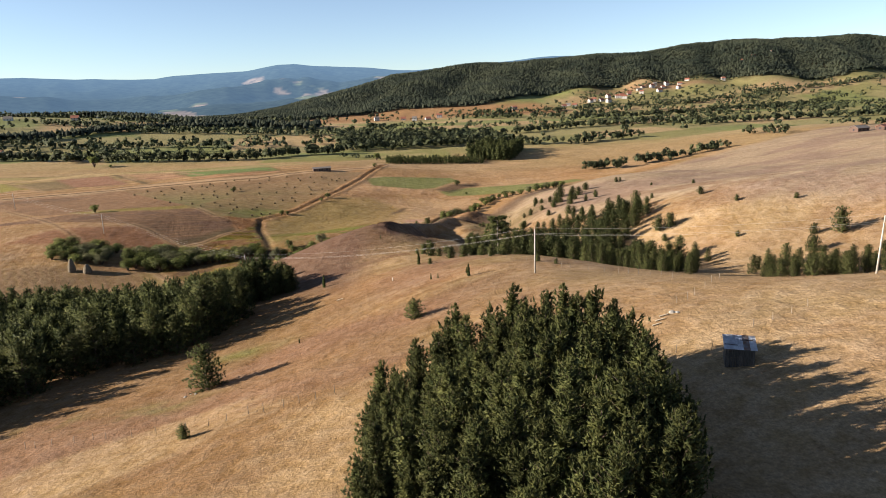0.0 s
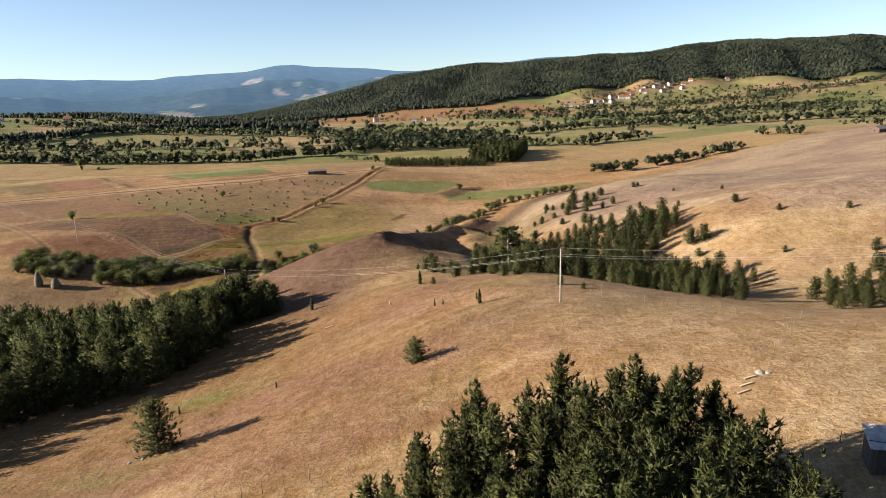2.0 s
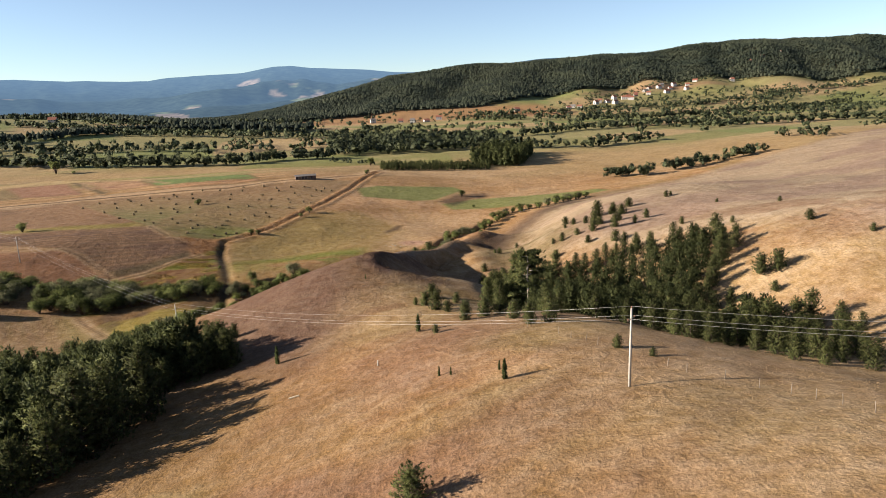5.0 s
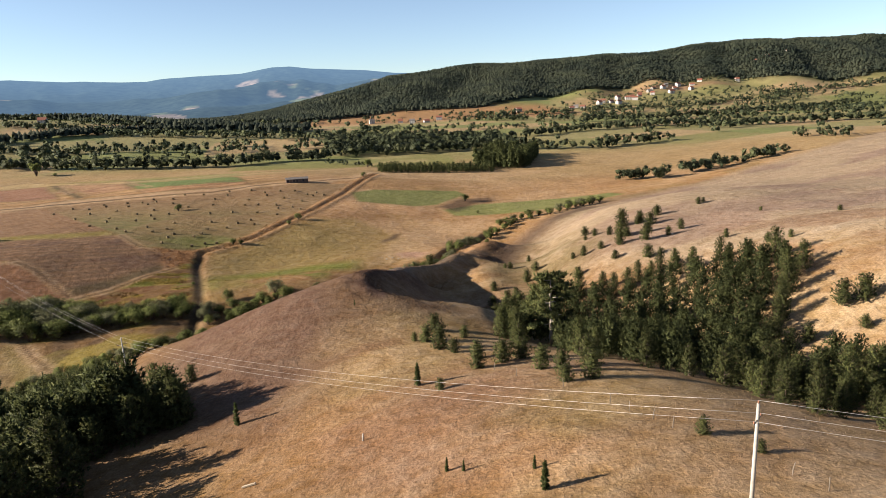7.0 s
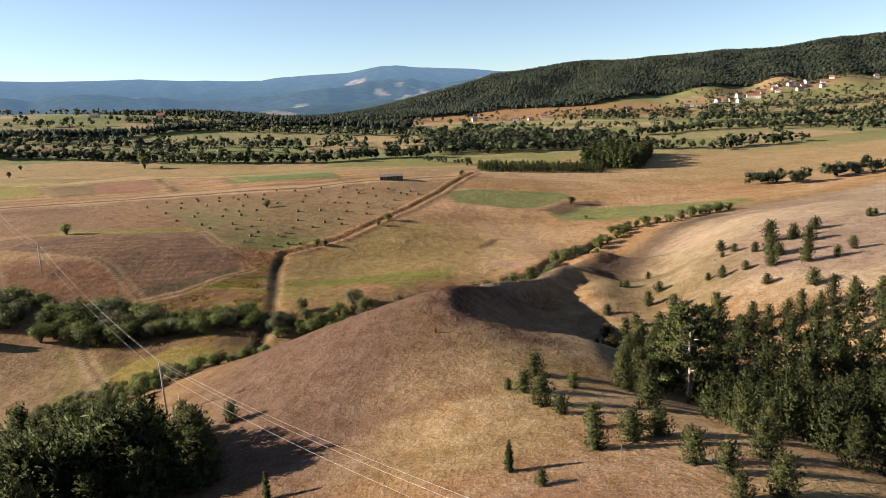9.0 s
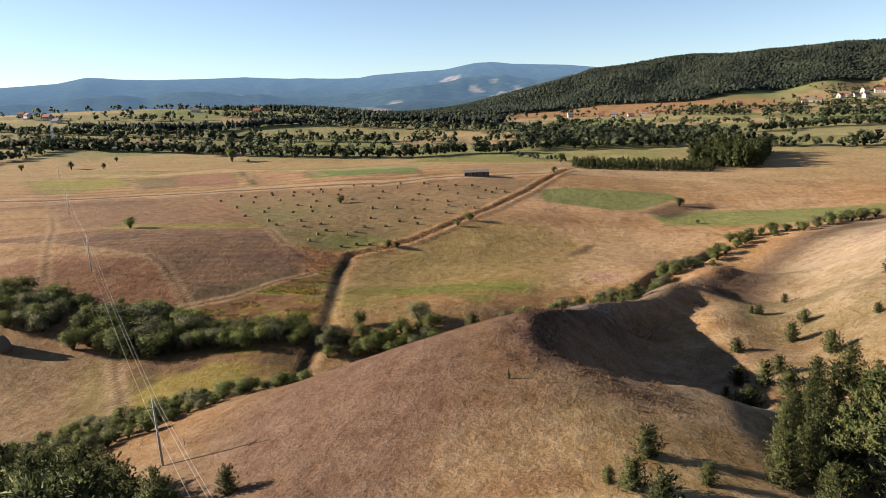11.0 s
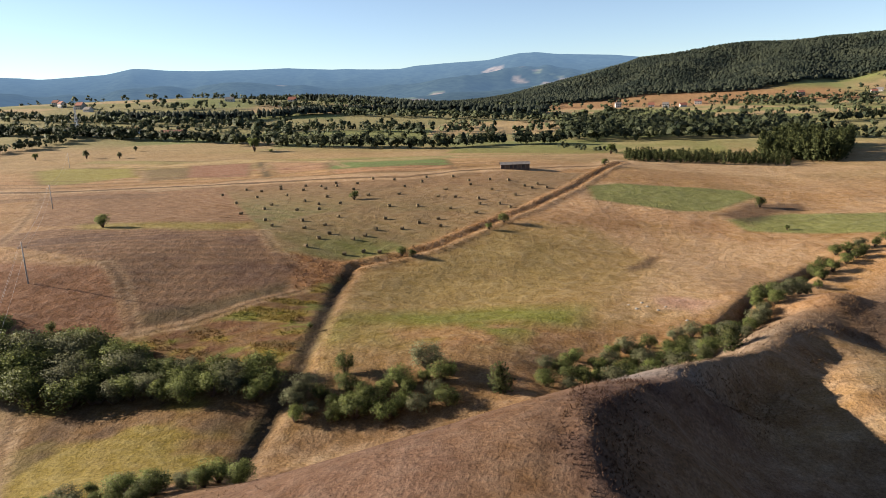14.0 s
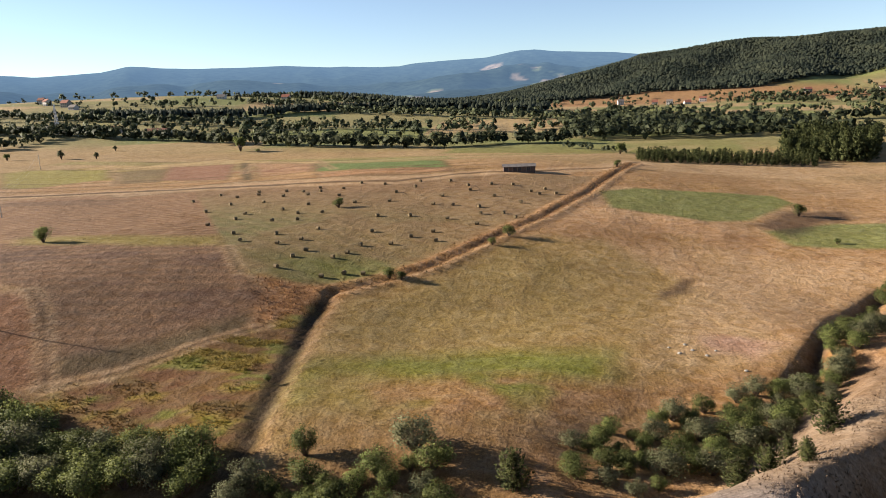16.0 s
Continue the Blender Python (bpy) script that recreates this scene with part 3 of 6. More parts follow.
    d = along(x - 2.1, y, DITCH) + 0.8 * rag
    lay(np.exp(-(d / 0.55) ** 2), (0.40, 0.29, 0.175), 0.5)
    # ditch line: shade of the tall grass painted in as near-black
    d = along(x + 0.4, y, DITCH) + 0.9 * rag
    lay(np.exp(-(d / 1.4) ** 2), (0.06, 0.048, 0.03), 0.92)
    d = along(x, y, HEDGE_ROAD) + 1.6 * rag
    lay(np.exp(-(d / 3.6) ** 2), (0.43, 0.27, 0.13), 0.85)
    d = along(x - 2.4, y, HEDGE_ROAD) + 1.2 * rag
    lay(np.exp(-(d / 1.0) ** 2), PALE, 0.7)
    # broken dark strip: the grass bank's shadow painted along the lane's left side
    d = along(x + 0.6, y, HEDGE_ROAD) + 1.4 * rag
    lay(np.exp(-(d / 0.6) ** 2) * step(0.42, 0.56, fbm(x, y, 15, 83, 3)), SOIL_AND_SHADE, 0.6)
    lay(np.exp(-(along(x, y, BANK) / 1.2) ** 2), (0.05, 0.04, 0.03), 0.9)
    # far valley: a patchwork of fields
    u, v = x * 0.94 + y * 0.34 + 20 * np.sin(y / 90), y * 0.94 - x * 0.34 + 20 * np.sin(x / 110)
    q = vnoise(np.floor(u / 120), np.floor(v / 75), 1.0, 41)
    q2 = fbm(x, y, 90, 43)
    far = step(600, 700, y)
    lay(far, (0.27, 0.29, 0.135), 0.85)
    lay(far * (q > 0.45) * step(0.35, 0.6, q2), (0.23, 0.25, 0.10), 0.8)
    lay(far * (q > 0.72), (0.20, 0.26, 0.095), 0.8)
    lay(far * (q < 0.2), PALE, 0.6)
    # ridge: forest floor, and the reddish clearing at its foot
    wood = step(-420, -360, x) * step(-12, 12, y - forest_edge(x, y))
    lay(wood, (0.06, 0.055, 0.03), 0.95)
    lay(area(wx, wy, [(-140, 1300), (380, 1330), (330, 1480), (60, 1500), (-160, 1480)], 30), (0.36, 0.22, 0.115), 0.8)
    lay(area(wx, wy, [(430, 1570), (760, 1610), (900, 1650), (560, 1660)], 20), (0.33, 0.20, 0.14), 0.6)
    lay(area(wx, wy, [(780, 1480), (1000, 1520), (1060, 1600), (880, 1580)], 12), PALE, 0.7)
    lay(area(wx, wy, [(560, 1480), (760, 1490), (820, 1560), (600, 1560)], 12), (0.22, 0.25, 0.10), 0.8)
    # the hillside sward is more golden, the valley's redder
    v = (step(262, 285, y) * (1 - east))[:, None]
    w = np.clip(east + area(x, y, [(24, 226), (36, 222), (60, 240), (110, 330), (180, 440), (120, 420), (56, 350), (40, 318), (28, 290)], 8) + area(x, y, [(-3, 257), (9, 266), (22, 287), (36, 311), (28, 319), (16, 303), (4, 285), (-6, 266)], 5), 0, 1)[:, None]
    sward = np.array([0.56, 0.505, 0.485]) * (1 - v) + np.array([0.70, 0.595, 0.54]) * v * (1 - 0.2 * (1 - step(-75, -40, x)) * (1 - step(440, 500, y)))[:, None]
    return col * (sward * (1 - w) + np.array([0.53, 0.495, 0.50]) * w)


xs, ys = spaced(-3400, -190, 130, 3400, 0.95, 1.038), spaced(-120, 40, 470, 3900, 1.05, 1.032)
GX, GY = np.meshgrid(xs, ys)
GZ = land(GX, GY)
nx, ny = len(xs), len(ys)
me = bpy.data.meshes.new("ground")
co = np.stack([GX, GY, GZ], -1).reshape(-1, 3)
idx = np.arange(nx * ny).reshape(ny, nx)
quads = np.stack([idx[:-1, :-1], idx[:-1, 1:], idx[1:, 1:], idx[1:, :-1]], -1).reshape(-1, 4)
me.vertices.add(len(co))
me.vertices.foreach_set("co", co.ravel())
me.loops.add(quads.size)
me.loops.foreach_set("vertex_index", quads.ravel())
me.polygons.add(len(quads))
me.polygons.foreach_set("loop_start", np.arange(0, quads.size, 4))
me.polygons.foreach_set("use_smooth", np.ones(len(quads), bool))
me.update(calc_edges=True)
tint_attr = me.color_attributes.new("tint", "FLOAT_COLOR", "POINT")
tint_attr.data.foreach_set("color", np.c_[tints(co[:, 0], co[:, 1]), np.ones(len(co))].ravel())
me.materials.append(GRASS)
ground = tagged(new("ground", me), "rolling grassland of dry yellow and rust-brown turf", "ground", kind="structure")


# ---- trees ----


def mesh_of(name, verts, faces, material, smooth=False, normals=None):
    """A mesh from arrays; normals, one a vertex, let leaf cards shade like the crown they make up."""
    m = bpy.data.meshes.new(name)
    if normals is not None:
        verts = np.asarray(verts, np.float32)
        a, b, c = verts[faces[:, 0]], verts[faces[:, 1]], verts[faces[:, 2]]
        away = (np.cross(b - a, c - a) * normals[faces[:, 0]]).sum(1) < 0
        faces = faces.copy()
        faces[away] = faces[away][:, ::-1]
    if isinstance(faces, np.ndarray):
        verts = np.asarray(verts, np.float32)
        m.vertices.add(len(verts))
        m.vertices.foreach_set("co", verts.ravel())
        m.loops.add(faces.size)
        m.loops.foreach_set("vertex_index", faces.astype(np.int32).ravel())
        m.polygons.add(len(faces))
        m.polygons.foreach_set("loop_start", np.arange(0, faces.size, faces.shape[1], dtype=np.int32))
        m.update(calc_edges=True)
    else:
        m.from_pydata([tuple(v) for v in verts], [], faces)
    if smooth:
        m.polygons.foreach_set("use_smooth", [True] * len(m.polygons))
    m.materials.append(material)
    m.update()
    if normals is not None:
        m.polygons.foreach_set("use_smooth", np.ones(len(m.polygons), bool))
        m.attributes.new("custom_normal", "FLOAT_VECTOR", "POINT").data.foreach_set("vector", np.asarray(normals, np.float32).ravel())
        m.update()
    return m


def outward(v, centre, sides, jitter=0.35, seed=3):
    """Normals that point out of a crown, the same for all corners of a leaf, with some disorder."""
    mid = v.reshape(-1, sides, 3).mean(1)
    n = mid - centre
    n = n / np.maximum(np.linalg.norm(n, axis=1, keepdims=True), 1e-6) + np.random.default_rng(seed).normal(0, jitter, mid.shape)
    n /= np.linalg.norm(n, axis=1, keepdims=True)
    return np.repeat(n, sides, 0)


def pile(lists):
    """Joins arrays of verts and equal-sided faces."""
    o, vs, fs = 0, [], []
    for v, f in lists:
        vs.append(v)
        fs.append(f + o)
        o += len(v)
    return np.concatenate(vs), np.concatenate(fs)


def part(name, bm, material, parent, label=""):
    """Link a bmesh (or a finished mesh) as one mesh object under a thing or part."""
    if isinstance(bm, bmesh.types.BMesh):
        m = bpy.data.meshes.new(name)
        bm.to_mesh(m)
        bm.free()
        m.materials.append(material)
    else:
        m = bm
    ob = new(name, m)
    ob.parent = parent
    if label:
        ob["label"] = label
    return ob


def tube(pts, radii, sides=6):
    """Verts and faces of a tapered tube along points."""
    verts, faces = [], []
    for k, (p, r) in enumerate(zip(pts, radii)):
        d = (Vector(pts[min(k + 1, len(pts) - 1)]) - Vector(pts[max(k - 1, 0)])).normalized()
        u = d.orthogonal().normalized()
        w = d.cross(u)
        for i in range(sides):
            t = 2 * math.pi * i / sides
            verts.append(Vector(p) + u * (r * math.cos(t)) + w * (r * math.sin(t)))
    for k in range(len(pts) - 1):
        for i in range(sides):
            j = (i + 1) % sides
            faces.append((k * sides + i, k * sides + j, (k + 1) * sides + j, (k + 1) * sides + i))
    faces.append(tuple(range(sides))[::-1])
    faces.append(tuple((len(pts) - 1) * sides + i for i in range(sides)))
    return verts, faces


def join(lists):
    verts, faces = [], []
    for v, f in lists:
        o = len(verts)
        verts += list(v)
        faces += [tuple(i + o for i in g) for g in f]
    return verts, faces


def sprays(rng, centres, dirs, length, width, blades):
    """Bundles of narrow blades that fan out from each centre."""
    n = len(centres)
    d = dirs[:, None, :] + rng.normal(0, 0.55, (n, blades, 3))
    d /= np.linalg.norm(d, axis=-1, keepdims=True)
    side = np.cross(d, rng.normal(0, 1, (n, blades, 3)))
    side /= np.linalg.norm(side, axis=-1, keepdims=True)
    ln = length * rng.uniform(0.6, 1.25, (n, blades, 1))
    base = centres[:, None, :] - d * ln * 0.3
    tip = centres[:, None, :] + d * ln * 0.7
    w = side * width * rng.uniform(0.7, 1.3, (n, blades, 1))
    verts = np.stack([base + w, tip, base - w], 2).reshape(-1, 3)
    return verts, np.arange(n * blades)[:, None] * 3 + np.arange(3)


def pine_parts(seed, tall, wide, bare=0.12, clumps=420, blades=6, blade=0.55, peak=0.35, gaps=0.25, taper=0.75, core=70, lift=0.0, tier=1.0, thick=0.15):
    """Trunk and crown of one pine: whorls of limbs with sprays of needles."""
    rng = np.random.default_rng(seed)
    lean = rng.normal(0, 0.012, 2) * tall
    def axis(h):
        t = h / tall
        return np.array([lean[0] * t * t, lean[1] * t * t, h])
    trunk = [tube([axis(tall * t) for t in (-0.03, 0.1, 0.4, 0.7, 0.97)], [tall * r for r in (0.017, 0.014, 0.010, 0.006, 0.002)], 7)]
    cs, ds = [], []
    h = bare * tall
    while h < tall * 0.97:
        t = (h / tall - bare) / (1 - bare)
        prof = (0.78 + 0.22 * min(1, t / peak)) * (1 - t) ** taper / (1 - min(peak, t)) ** 0.35 if t > 0 else 0.78
        r = wide * max(prof, 0.06)
        limbs = int(rng.integers(4, 7))
        a0 = rng.uniform(0, 6.28)
        for q in range(limbs):
            if rng.random() < gaps * 0.5:
                continue
            an = a0 + q * 6.283 / limbs + rng.normal(0, 0.25)
            rr = r * rng.uniform(0.65, 1.12)
            rise = rng.uniform(-0.06, 0.24) + 0.6 * t + lift * min(1.0, 0.15 + 1.6 * t)
            out = np.array([math.cos(an), math.sin(an), 0])
            root = axis(h)
            tip = root + out * rr + np.array([0, 0, rise * rr])
            if rr > 0.5:
                trunk.append(tube([root, tip], [0.006 * tall * (1.1 - t), 0.008], 3))
            m = max(2, int(round(rr / wide * 7)))
            for s in np.linspace(0.35, 1.0, m):
                for _ in range(2 if s > 0.6 else 1):
                    c = root + out * rr * s + np.array([0, 0, rise * rr * s * s])
                    cs.append(c + rng.normal(0, 0.13 * wide * 0.5, 3))
                    ds.append(out * (0.6 - 0.3 * lift) + np.array([0, 0, 0.75 + lift]))
        h += tall * rng.uniform(0.028, 0.048) * tier
    for _ in range(6):
        cs.append(axis(tall * rng.uniform(0.93, 1.0)))
        ds.append(np.array([0, 0, 1.4]))
    cs, ds = np.array(cs), np.array(ds)
    if len(cs) > clumps:
        keep = rng.permutation(len(cs))[:clumps]
        cs, ds = cs[keep], ds[keep]
    ds /= np.linalg.norm(ds, axis=1, keepdims=True)
    v, f = sprays(rng, cs, ds, blade, blade * thick, blades)
    # dense twigs round the stem
    hs = rng.uniform(bare + 0.04, 0.9, core)
    t = (hs - bare) / (1 - bare)
    an = rng.uniform(0, 6.28, core)
    rad = wide * 0.5 * (1 - t) ** taper * rng.uniform(0.2, 1, core)
    cc = np.c_[rad * np.cos(an), rad * np.sin(an), hs * tall]
    v2, f2 = sprays(rng, cc, np.c_[np.cos(an), np.sin(an), 0.8 + 0 * an], blade * 1.5, blade * 0.26, 4)
    return join(trunk), pile([(v, f), (v2, f2)])


def bush_parts(seed, tall, wide, lobes=7, leaves=900, leaf=0.2, trunk_h=0.15):
    """Stems and crown of a broad-leaved bush or tree: uneven lobes of many leaves."""
    rng = np.random.default_rng(seed)
    cen = []
    for k in range(lobes):
        an, rr = rng.uniform(0, 6.28), wide * math.sqrt(rng.uniform(0, 1)) * 0.62
        zz = tall * rng.uniform(trunk_h + 0.18, 0.78) * (1 - 0.25 * rr / wide)
        cen.append((rr * math.cos(an), rr * math.sin(an), zz, rng.uniform(0.2, 0.4) * min(wide, tall * 0.8)))
    stems = []
    for cx, cy, cz, r in cen:
        stems.append(tube([(0.06 * cx, 0.06 * cy, -0.1), (0.45 * cx, 0.45 * cy, cz * 0.5), (cx, cy, cz)], [0.02 * tall, 0.012 * tall, 0.004 * tall], 5))
    n = leaves
    which = rng.integers(0, lobes, n)
    c = np.array(cen)[which]
    d = rng.normal(0, 1, (n, 3))
    d[:, 2] = d[:, 2] * 0.9 + 0.25
    d /= np.linalg.norm(d, axis=1, keepdims=True)
    rad = c[:, 3:4] * rng.uniform(0.25, 1.2, (n, 1)) ** 0.75
    p = c[:, :3] + d * rad
    p[:, 2] = np.maximum(p[:, 2], 0.05 * tall + rng.uniform(0, 0.1, n) * tall)
    nor = d * 0.5 + rng.normal(0, 0.6, (n, 3)) + np.array([0, 0, 0.25])
    nor /= np.linalg.norm(nor, axis=1, keepdims=True)
    u = np.cross(nor, rng.normal(0, 1, (n, 3)))
    u /= np.linalg.norm(u, axis=1, keepdims=True)
    w = np.cross(nor, u)
    s = leaf * rng.uniform(0.6, 1.3, (n, 1))
    verts = np.stack([p - u * s, p + w * s * 0.55 + nor * s * 0.2, p + u * s, p - w * s * 0.55 - nor * s * 0.1], 1).reshape(-1, 3)
    return join(stems), (verts, np.arange(n)[:, None] * 4 + np.arange(4))


def plant(name, parts_of, wood, leafage):
    """A tree thing at the origin: trunk and crown under an empty."""
    (tv, tf), (cv, cf) = parts_of
    root = new(name)
    part("trunk", mesh_of("trunk", tv, tf, wood, True), None, root)
    cv, top = np.asarray(cv, float), max(p[2] for p in cv)
    if cf.shape[1] == 3:
        mid = cv.reshape(-1, 3, 3).mean(1)
        hub = np.c_[0 * mid[:, 0], 0 * mid[:, 0], mid[:, 2] * 0.8 - 0.03 * top]
    else:
        hub = np.array([0, 0, 0.35 * top])
    part("crown", mesh_of("crown", cv, cf, leafage, normals=outward(cv, hub, cf.shape[1])), None, root)
    return root


def placed(x, y, size=1.0, turn=0.0, sink=0.05, z=None, tilt=0.0, wide=1.0):
    return Matrix.Translation((x, y, (at(x, y) if z is None else z) - sink)) @ Euler((tilt, 0, turn)).to_matrix().to_4x4() @ Matrix.Diagonal((size * wide, size * wide, size, 1))


class Stock:
    """Builds a few sorts of a plant once; the first use moves the built one, later ones are copies."""

    def __init__(self, makers):
        self.made, self.makers, self.used = {}, makers, set()

    def put(self, kind, m, label, category, group=""):
        if kind not in self.made:
            self.made[kind] = self.makers[kind]()
        ob = self.made[kind]
        if kind in self.used:
            ob = copy_thing(ob, m)
            ob.matrix_basis = m
        else:
            self.used.add(kind)
            ob.matrix_basis = m
        ob["label"], ob["category"] = label, category
        if group:
            ob["group"] = group
        return ob


def near_pine(seed):
    r = random.Random(seed)
    return lambda: plant("pine_tree", pine_parts(seed, 10.0, r.uniform(1.75, 2.05), 0.04, 1350, 7, 0.46, 0.24, gaps=0.45, taper=0.62, core=320, lift=0.45, tier=1.3, thick=0.12), BARK, NEEDLE)


def mid_pine(seed):
    return lambda: plant("pine_tree", pine_parts(seed, 10.0, 3.3, 0.0, 820, 7, 0.58, 0.22, gaps=0.35, taper=0.55, core=150, lift=0.2, thick=0.13), BARK, NEEDLE)


def young_pine(seed):
    return lambda: plant("pine_tree", pine_parts(seed, 4.0, 1.7, 0.0, 380, 7, 0.36, 0.28, gaps=0.25, taper=0.5, core=170, lift=0.25, thick=0.14), BARK, NEEDLE)


def juniper(seed):
    return lambda: plant("juniper", pine_parts(seed, 3.0, 0.42, 0.0, 260, 6, 0.26, 0.3, 0.05), BARK, JUNIPER)


def low_bush(seed, leaf=None):
    return lambda: plant("bush", bush_parts(seed, 4.4, 2.8, 30, 2900, 0.115), BARK, leaf or LEAF)


def field_tree(seed, leaf=None):
    return lambda: plant("tree", bush_parts(seed, 8.0, 3.4, 18, 2200, 0.25, 0.25), BARK, leaf or LEAF)


def umbrella_pine():
    """Old pine: bare pale trunk, wide layered limbs."""
    r = np.random.default_rng(5)
    wood = [tube([(0, 0, -0.3), (0.1, 0, 4), (0.0, 0.15, 8), (0.15, 0.1, 12)], [0.26, 0.22, 0.16, 0.05], 8)]
    cs, ds = [], []
    for k in range(40):
        h = r.uniform(3.6, 12.0)
        an, rr = r.uniform(0, 6.28), (4.6 - 0.28 * (h - 5)) * r.uniform(0.55, 1.0)
        out = np.array([math.cos(an), math.sin(an), 0.0])
        root, tip = np.array([0.05, 0.08, h]), np.array([0.05, 0.08, h + 0.5]) + out * rr
        wood.append(tube([root, (root + tip) / 2 - np.array([0, 0, 0.15]), tip], [0.08, 0.055, 0.02], 5))
        for s in np.linspace(0.45, 1.05, 9):
            for _ in range(3):
                cs.append(root + (tip - root) * s + r.normal(0, 1, 3) * (0.45, 0.45, 0.16))
                ds.append(out * 0.5 + np.array([0, 0, 0.8]))
    v, f = sprays(r, np.array(cs), np.array(ds), 0.75, 0.11, 8)
    return plant("pine_tree", (join(wood), (v, f)), surface("pale_pine_bark", (0.32, 0.28, 0.24), (0.2, 0.165, 0.135), 5, 0.95, 0.5), NEEDLE)


makers = {("near", k): near_pine(100 + k) for k in range(6)}
makers |= {("mid", k): mid_pine(200 + k) for k in range(5)}
makers |= {("young", k): young_pine(230 + k) for k in range(4)}
makers |= {("juniper", k): juniper(260 + k) for k in range(2)}
makers |= {("bush", k): low_bush(300 + k) for k in range(5)}
makers |= {("pale", k): low_bush(320 + k, LEAF_PALE) for k in range(2)}
makers |= {("tree", k): field_tree(340 + k) for k in range(3)}
makers |= {("gold", 0): field_tree(350, LEAF_PALE), ("umbrella", 0): umbrella_pine}
STOCK = Stock(makers)
rng = random.Random(7)


def inside(x, y, pts):
    return area(np.array([x]), np.array([y]), pts, 0.5)[0] > 0.5


def scatter(pts, gap, tries):
    """Places inside a polygon, no two nearer than gap."""
    x0, x1 = min(p[0] for p in pts), max(p[0] for p in pts)
    y0, y1 = min(p[1] for p in pts), max(p[1] for p in pts)
    tried = [(rng.uniform(x0, x1), rng.uniform(y0, y1)) for _ in range(tries)]
    xy = np.array(tried)
    got = []
    for x, y in xy[area(xy[:, 0], xy[:, 1], pts, 0.5) > 0.5].tolist():
        if all((x - a) ** 2 + (y - b) ** 2 > gap * gap for a, b in got):
            got.append((x, y))
    return got


# pine grove on the hillside
for x, y in scatter([(-5, 62), (-3, 71), (1, 72.5), (8, 69), (15, 68.5), (20, 65), (19.4, 51), (18, 40), (12, 33), (-5, 34), (-6.4, 50)], 2.08, 4500):
    top = rng.uniform(10.4, 13.8) - float(np.interp(x, (-6, -2, 3, 9, 16, 20), (4.2, 3.2, 1.4, 0.2, 0, 1.6))) - (1.6 if rng.random() < 0.15 else 0)
    STOCK.put(("near", rng.randrange(6)), placed(x, y, top / 10, rng.uniform(0, 6.28), wide=rng.uniform(0.9, 1.15)), "tall slender green pine in a dense hillside grove", "pine tree", "pines of the hillside grove")

# wood at the foot of the hill: its edge as single trees, the depths as one mass
WOOD = [(-29.5, 187), (-33, 195), (-42, 202), (-55, 209), (-70, 215), (-90, 219), (-116, 224), (-135, 228), (-140, 140), (-116, 98), (-95, 102), (-79, 121), (-74, 132), (-66, 140), (-55, 145), (-47, 150), (-42, 166), (-37, 183)]
far_wood, far_gully = [], []
for x, y in scatter(WOOD, 4.3, 6000) + scatter([(-30, 187), (-34, 195), (-44, 202), (-58, 209), (-60, 196), (-50, 180), (-43, 184)], 2.6, 500):
    edge = min(along(np.array([x]), np.array([y]), WOOD + WOOD[:1]))
    if edge < 4.6 and x > -90:
        tall = rng.uniform(0.6, 0.8) if y > 176 and x > -58 else rng.uniform(0.6, 0.8) if y > 198 else rng.uniform(0.85, 1.4)
        STOCK.put(("mid", rng.randrange(5)), placed(x, y, tall, rng.uniform(0, 6.28), wide=rng.uniform(1.0, 1.3)), "dark green pine in a dense wood below the slope", "pine tree", "pines of the lower wood")
    else:
        far_wood.append((x, y, rng.uniform(9.5, 12.0) if y < 190 else rng.uniform(6.5, 8.5)))

# gully pines
GULLY = [(21, 207), (25, 190), (32, 181), (38, 173), (45, 166), (53, 164), (60, 176), (66, 190), (73, 200), (80, 206), (78, 222), (66, 234), (52, 236), (38, 246), (30, 232)]
GULLY_EAST = [(44, 160), (49, 150), (56, 142), (66, 134), (80, 128), (97, 122), (102, 132), (86, 150), (75, 168), (67, 181), (58, 171)]
for x, y in scatter(GULLY, 2.9, 4000) + scatter(GULLY_EAST, 3.0, 3000):
    edge = min(along(np.array([x]), np.array([y]), GULLY + GULLY[:1]))
    if inside(x, y, [(62, 134), (69, 128), (86, 152), (77, 162)]):
        continue
    if along(np.array([x]), np.array([y]), [(33, 211), (30, 204), (25, 190)])[0] < 3.0:
        continue
    if edge > 3.0 and y > 172:
        far_gully.append((x, y, rng.uniform(4.0, 6.6)))
        continue
    tall = rng.uniform(0.32, 0.52) if y < 165 else rng.uniform(0.42, 0.66) if edge < 3.5 else rng.uniform(0.55, 0.75)
    STOCK.put(("mid", rng.randrange(5)), placed(x, y, tall, rng.uniform(0, 6.28), wide=rng.uniform(0.85, 1.15)), "green pine among others in the gully", "pine tree", "pines of the gully")
STOCK.put(("umbrella", 0), placed(32, 209, 1.15, 0.4), "old pine with a bare pale trunk and wide crown", "pine tree")

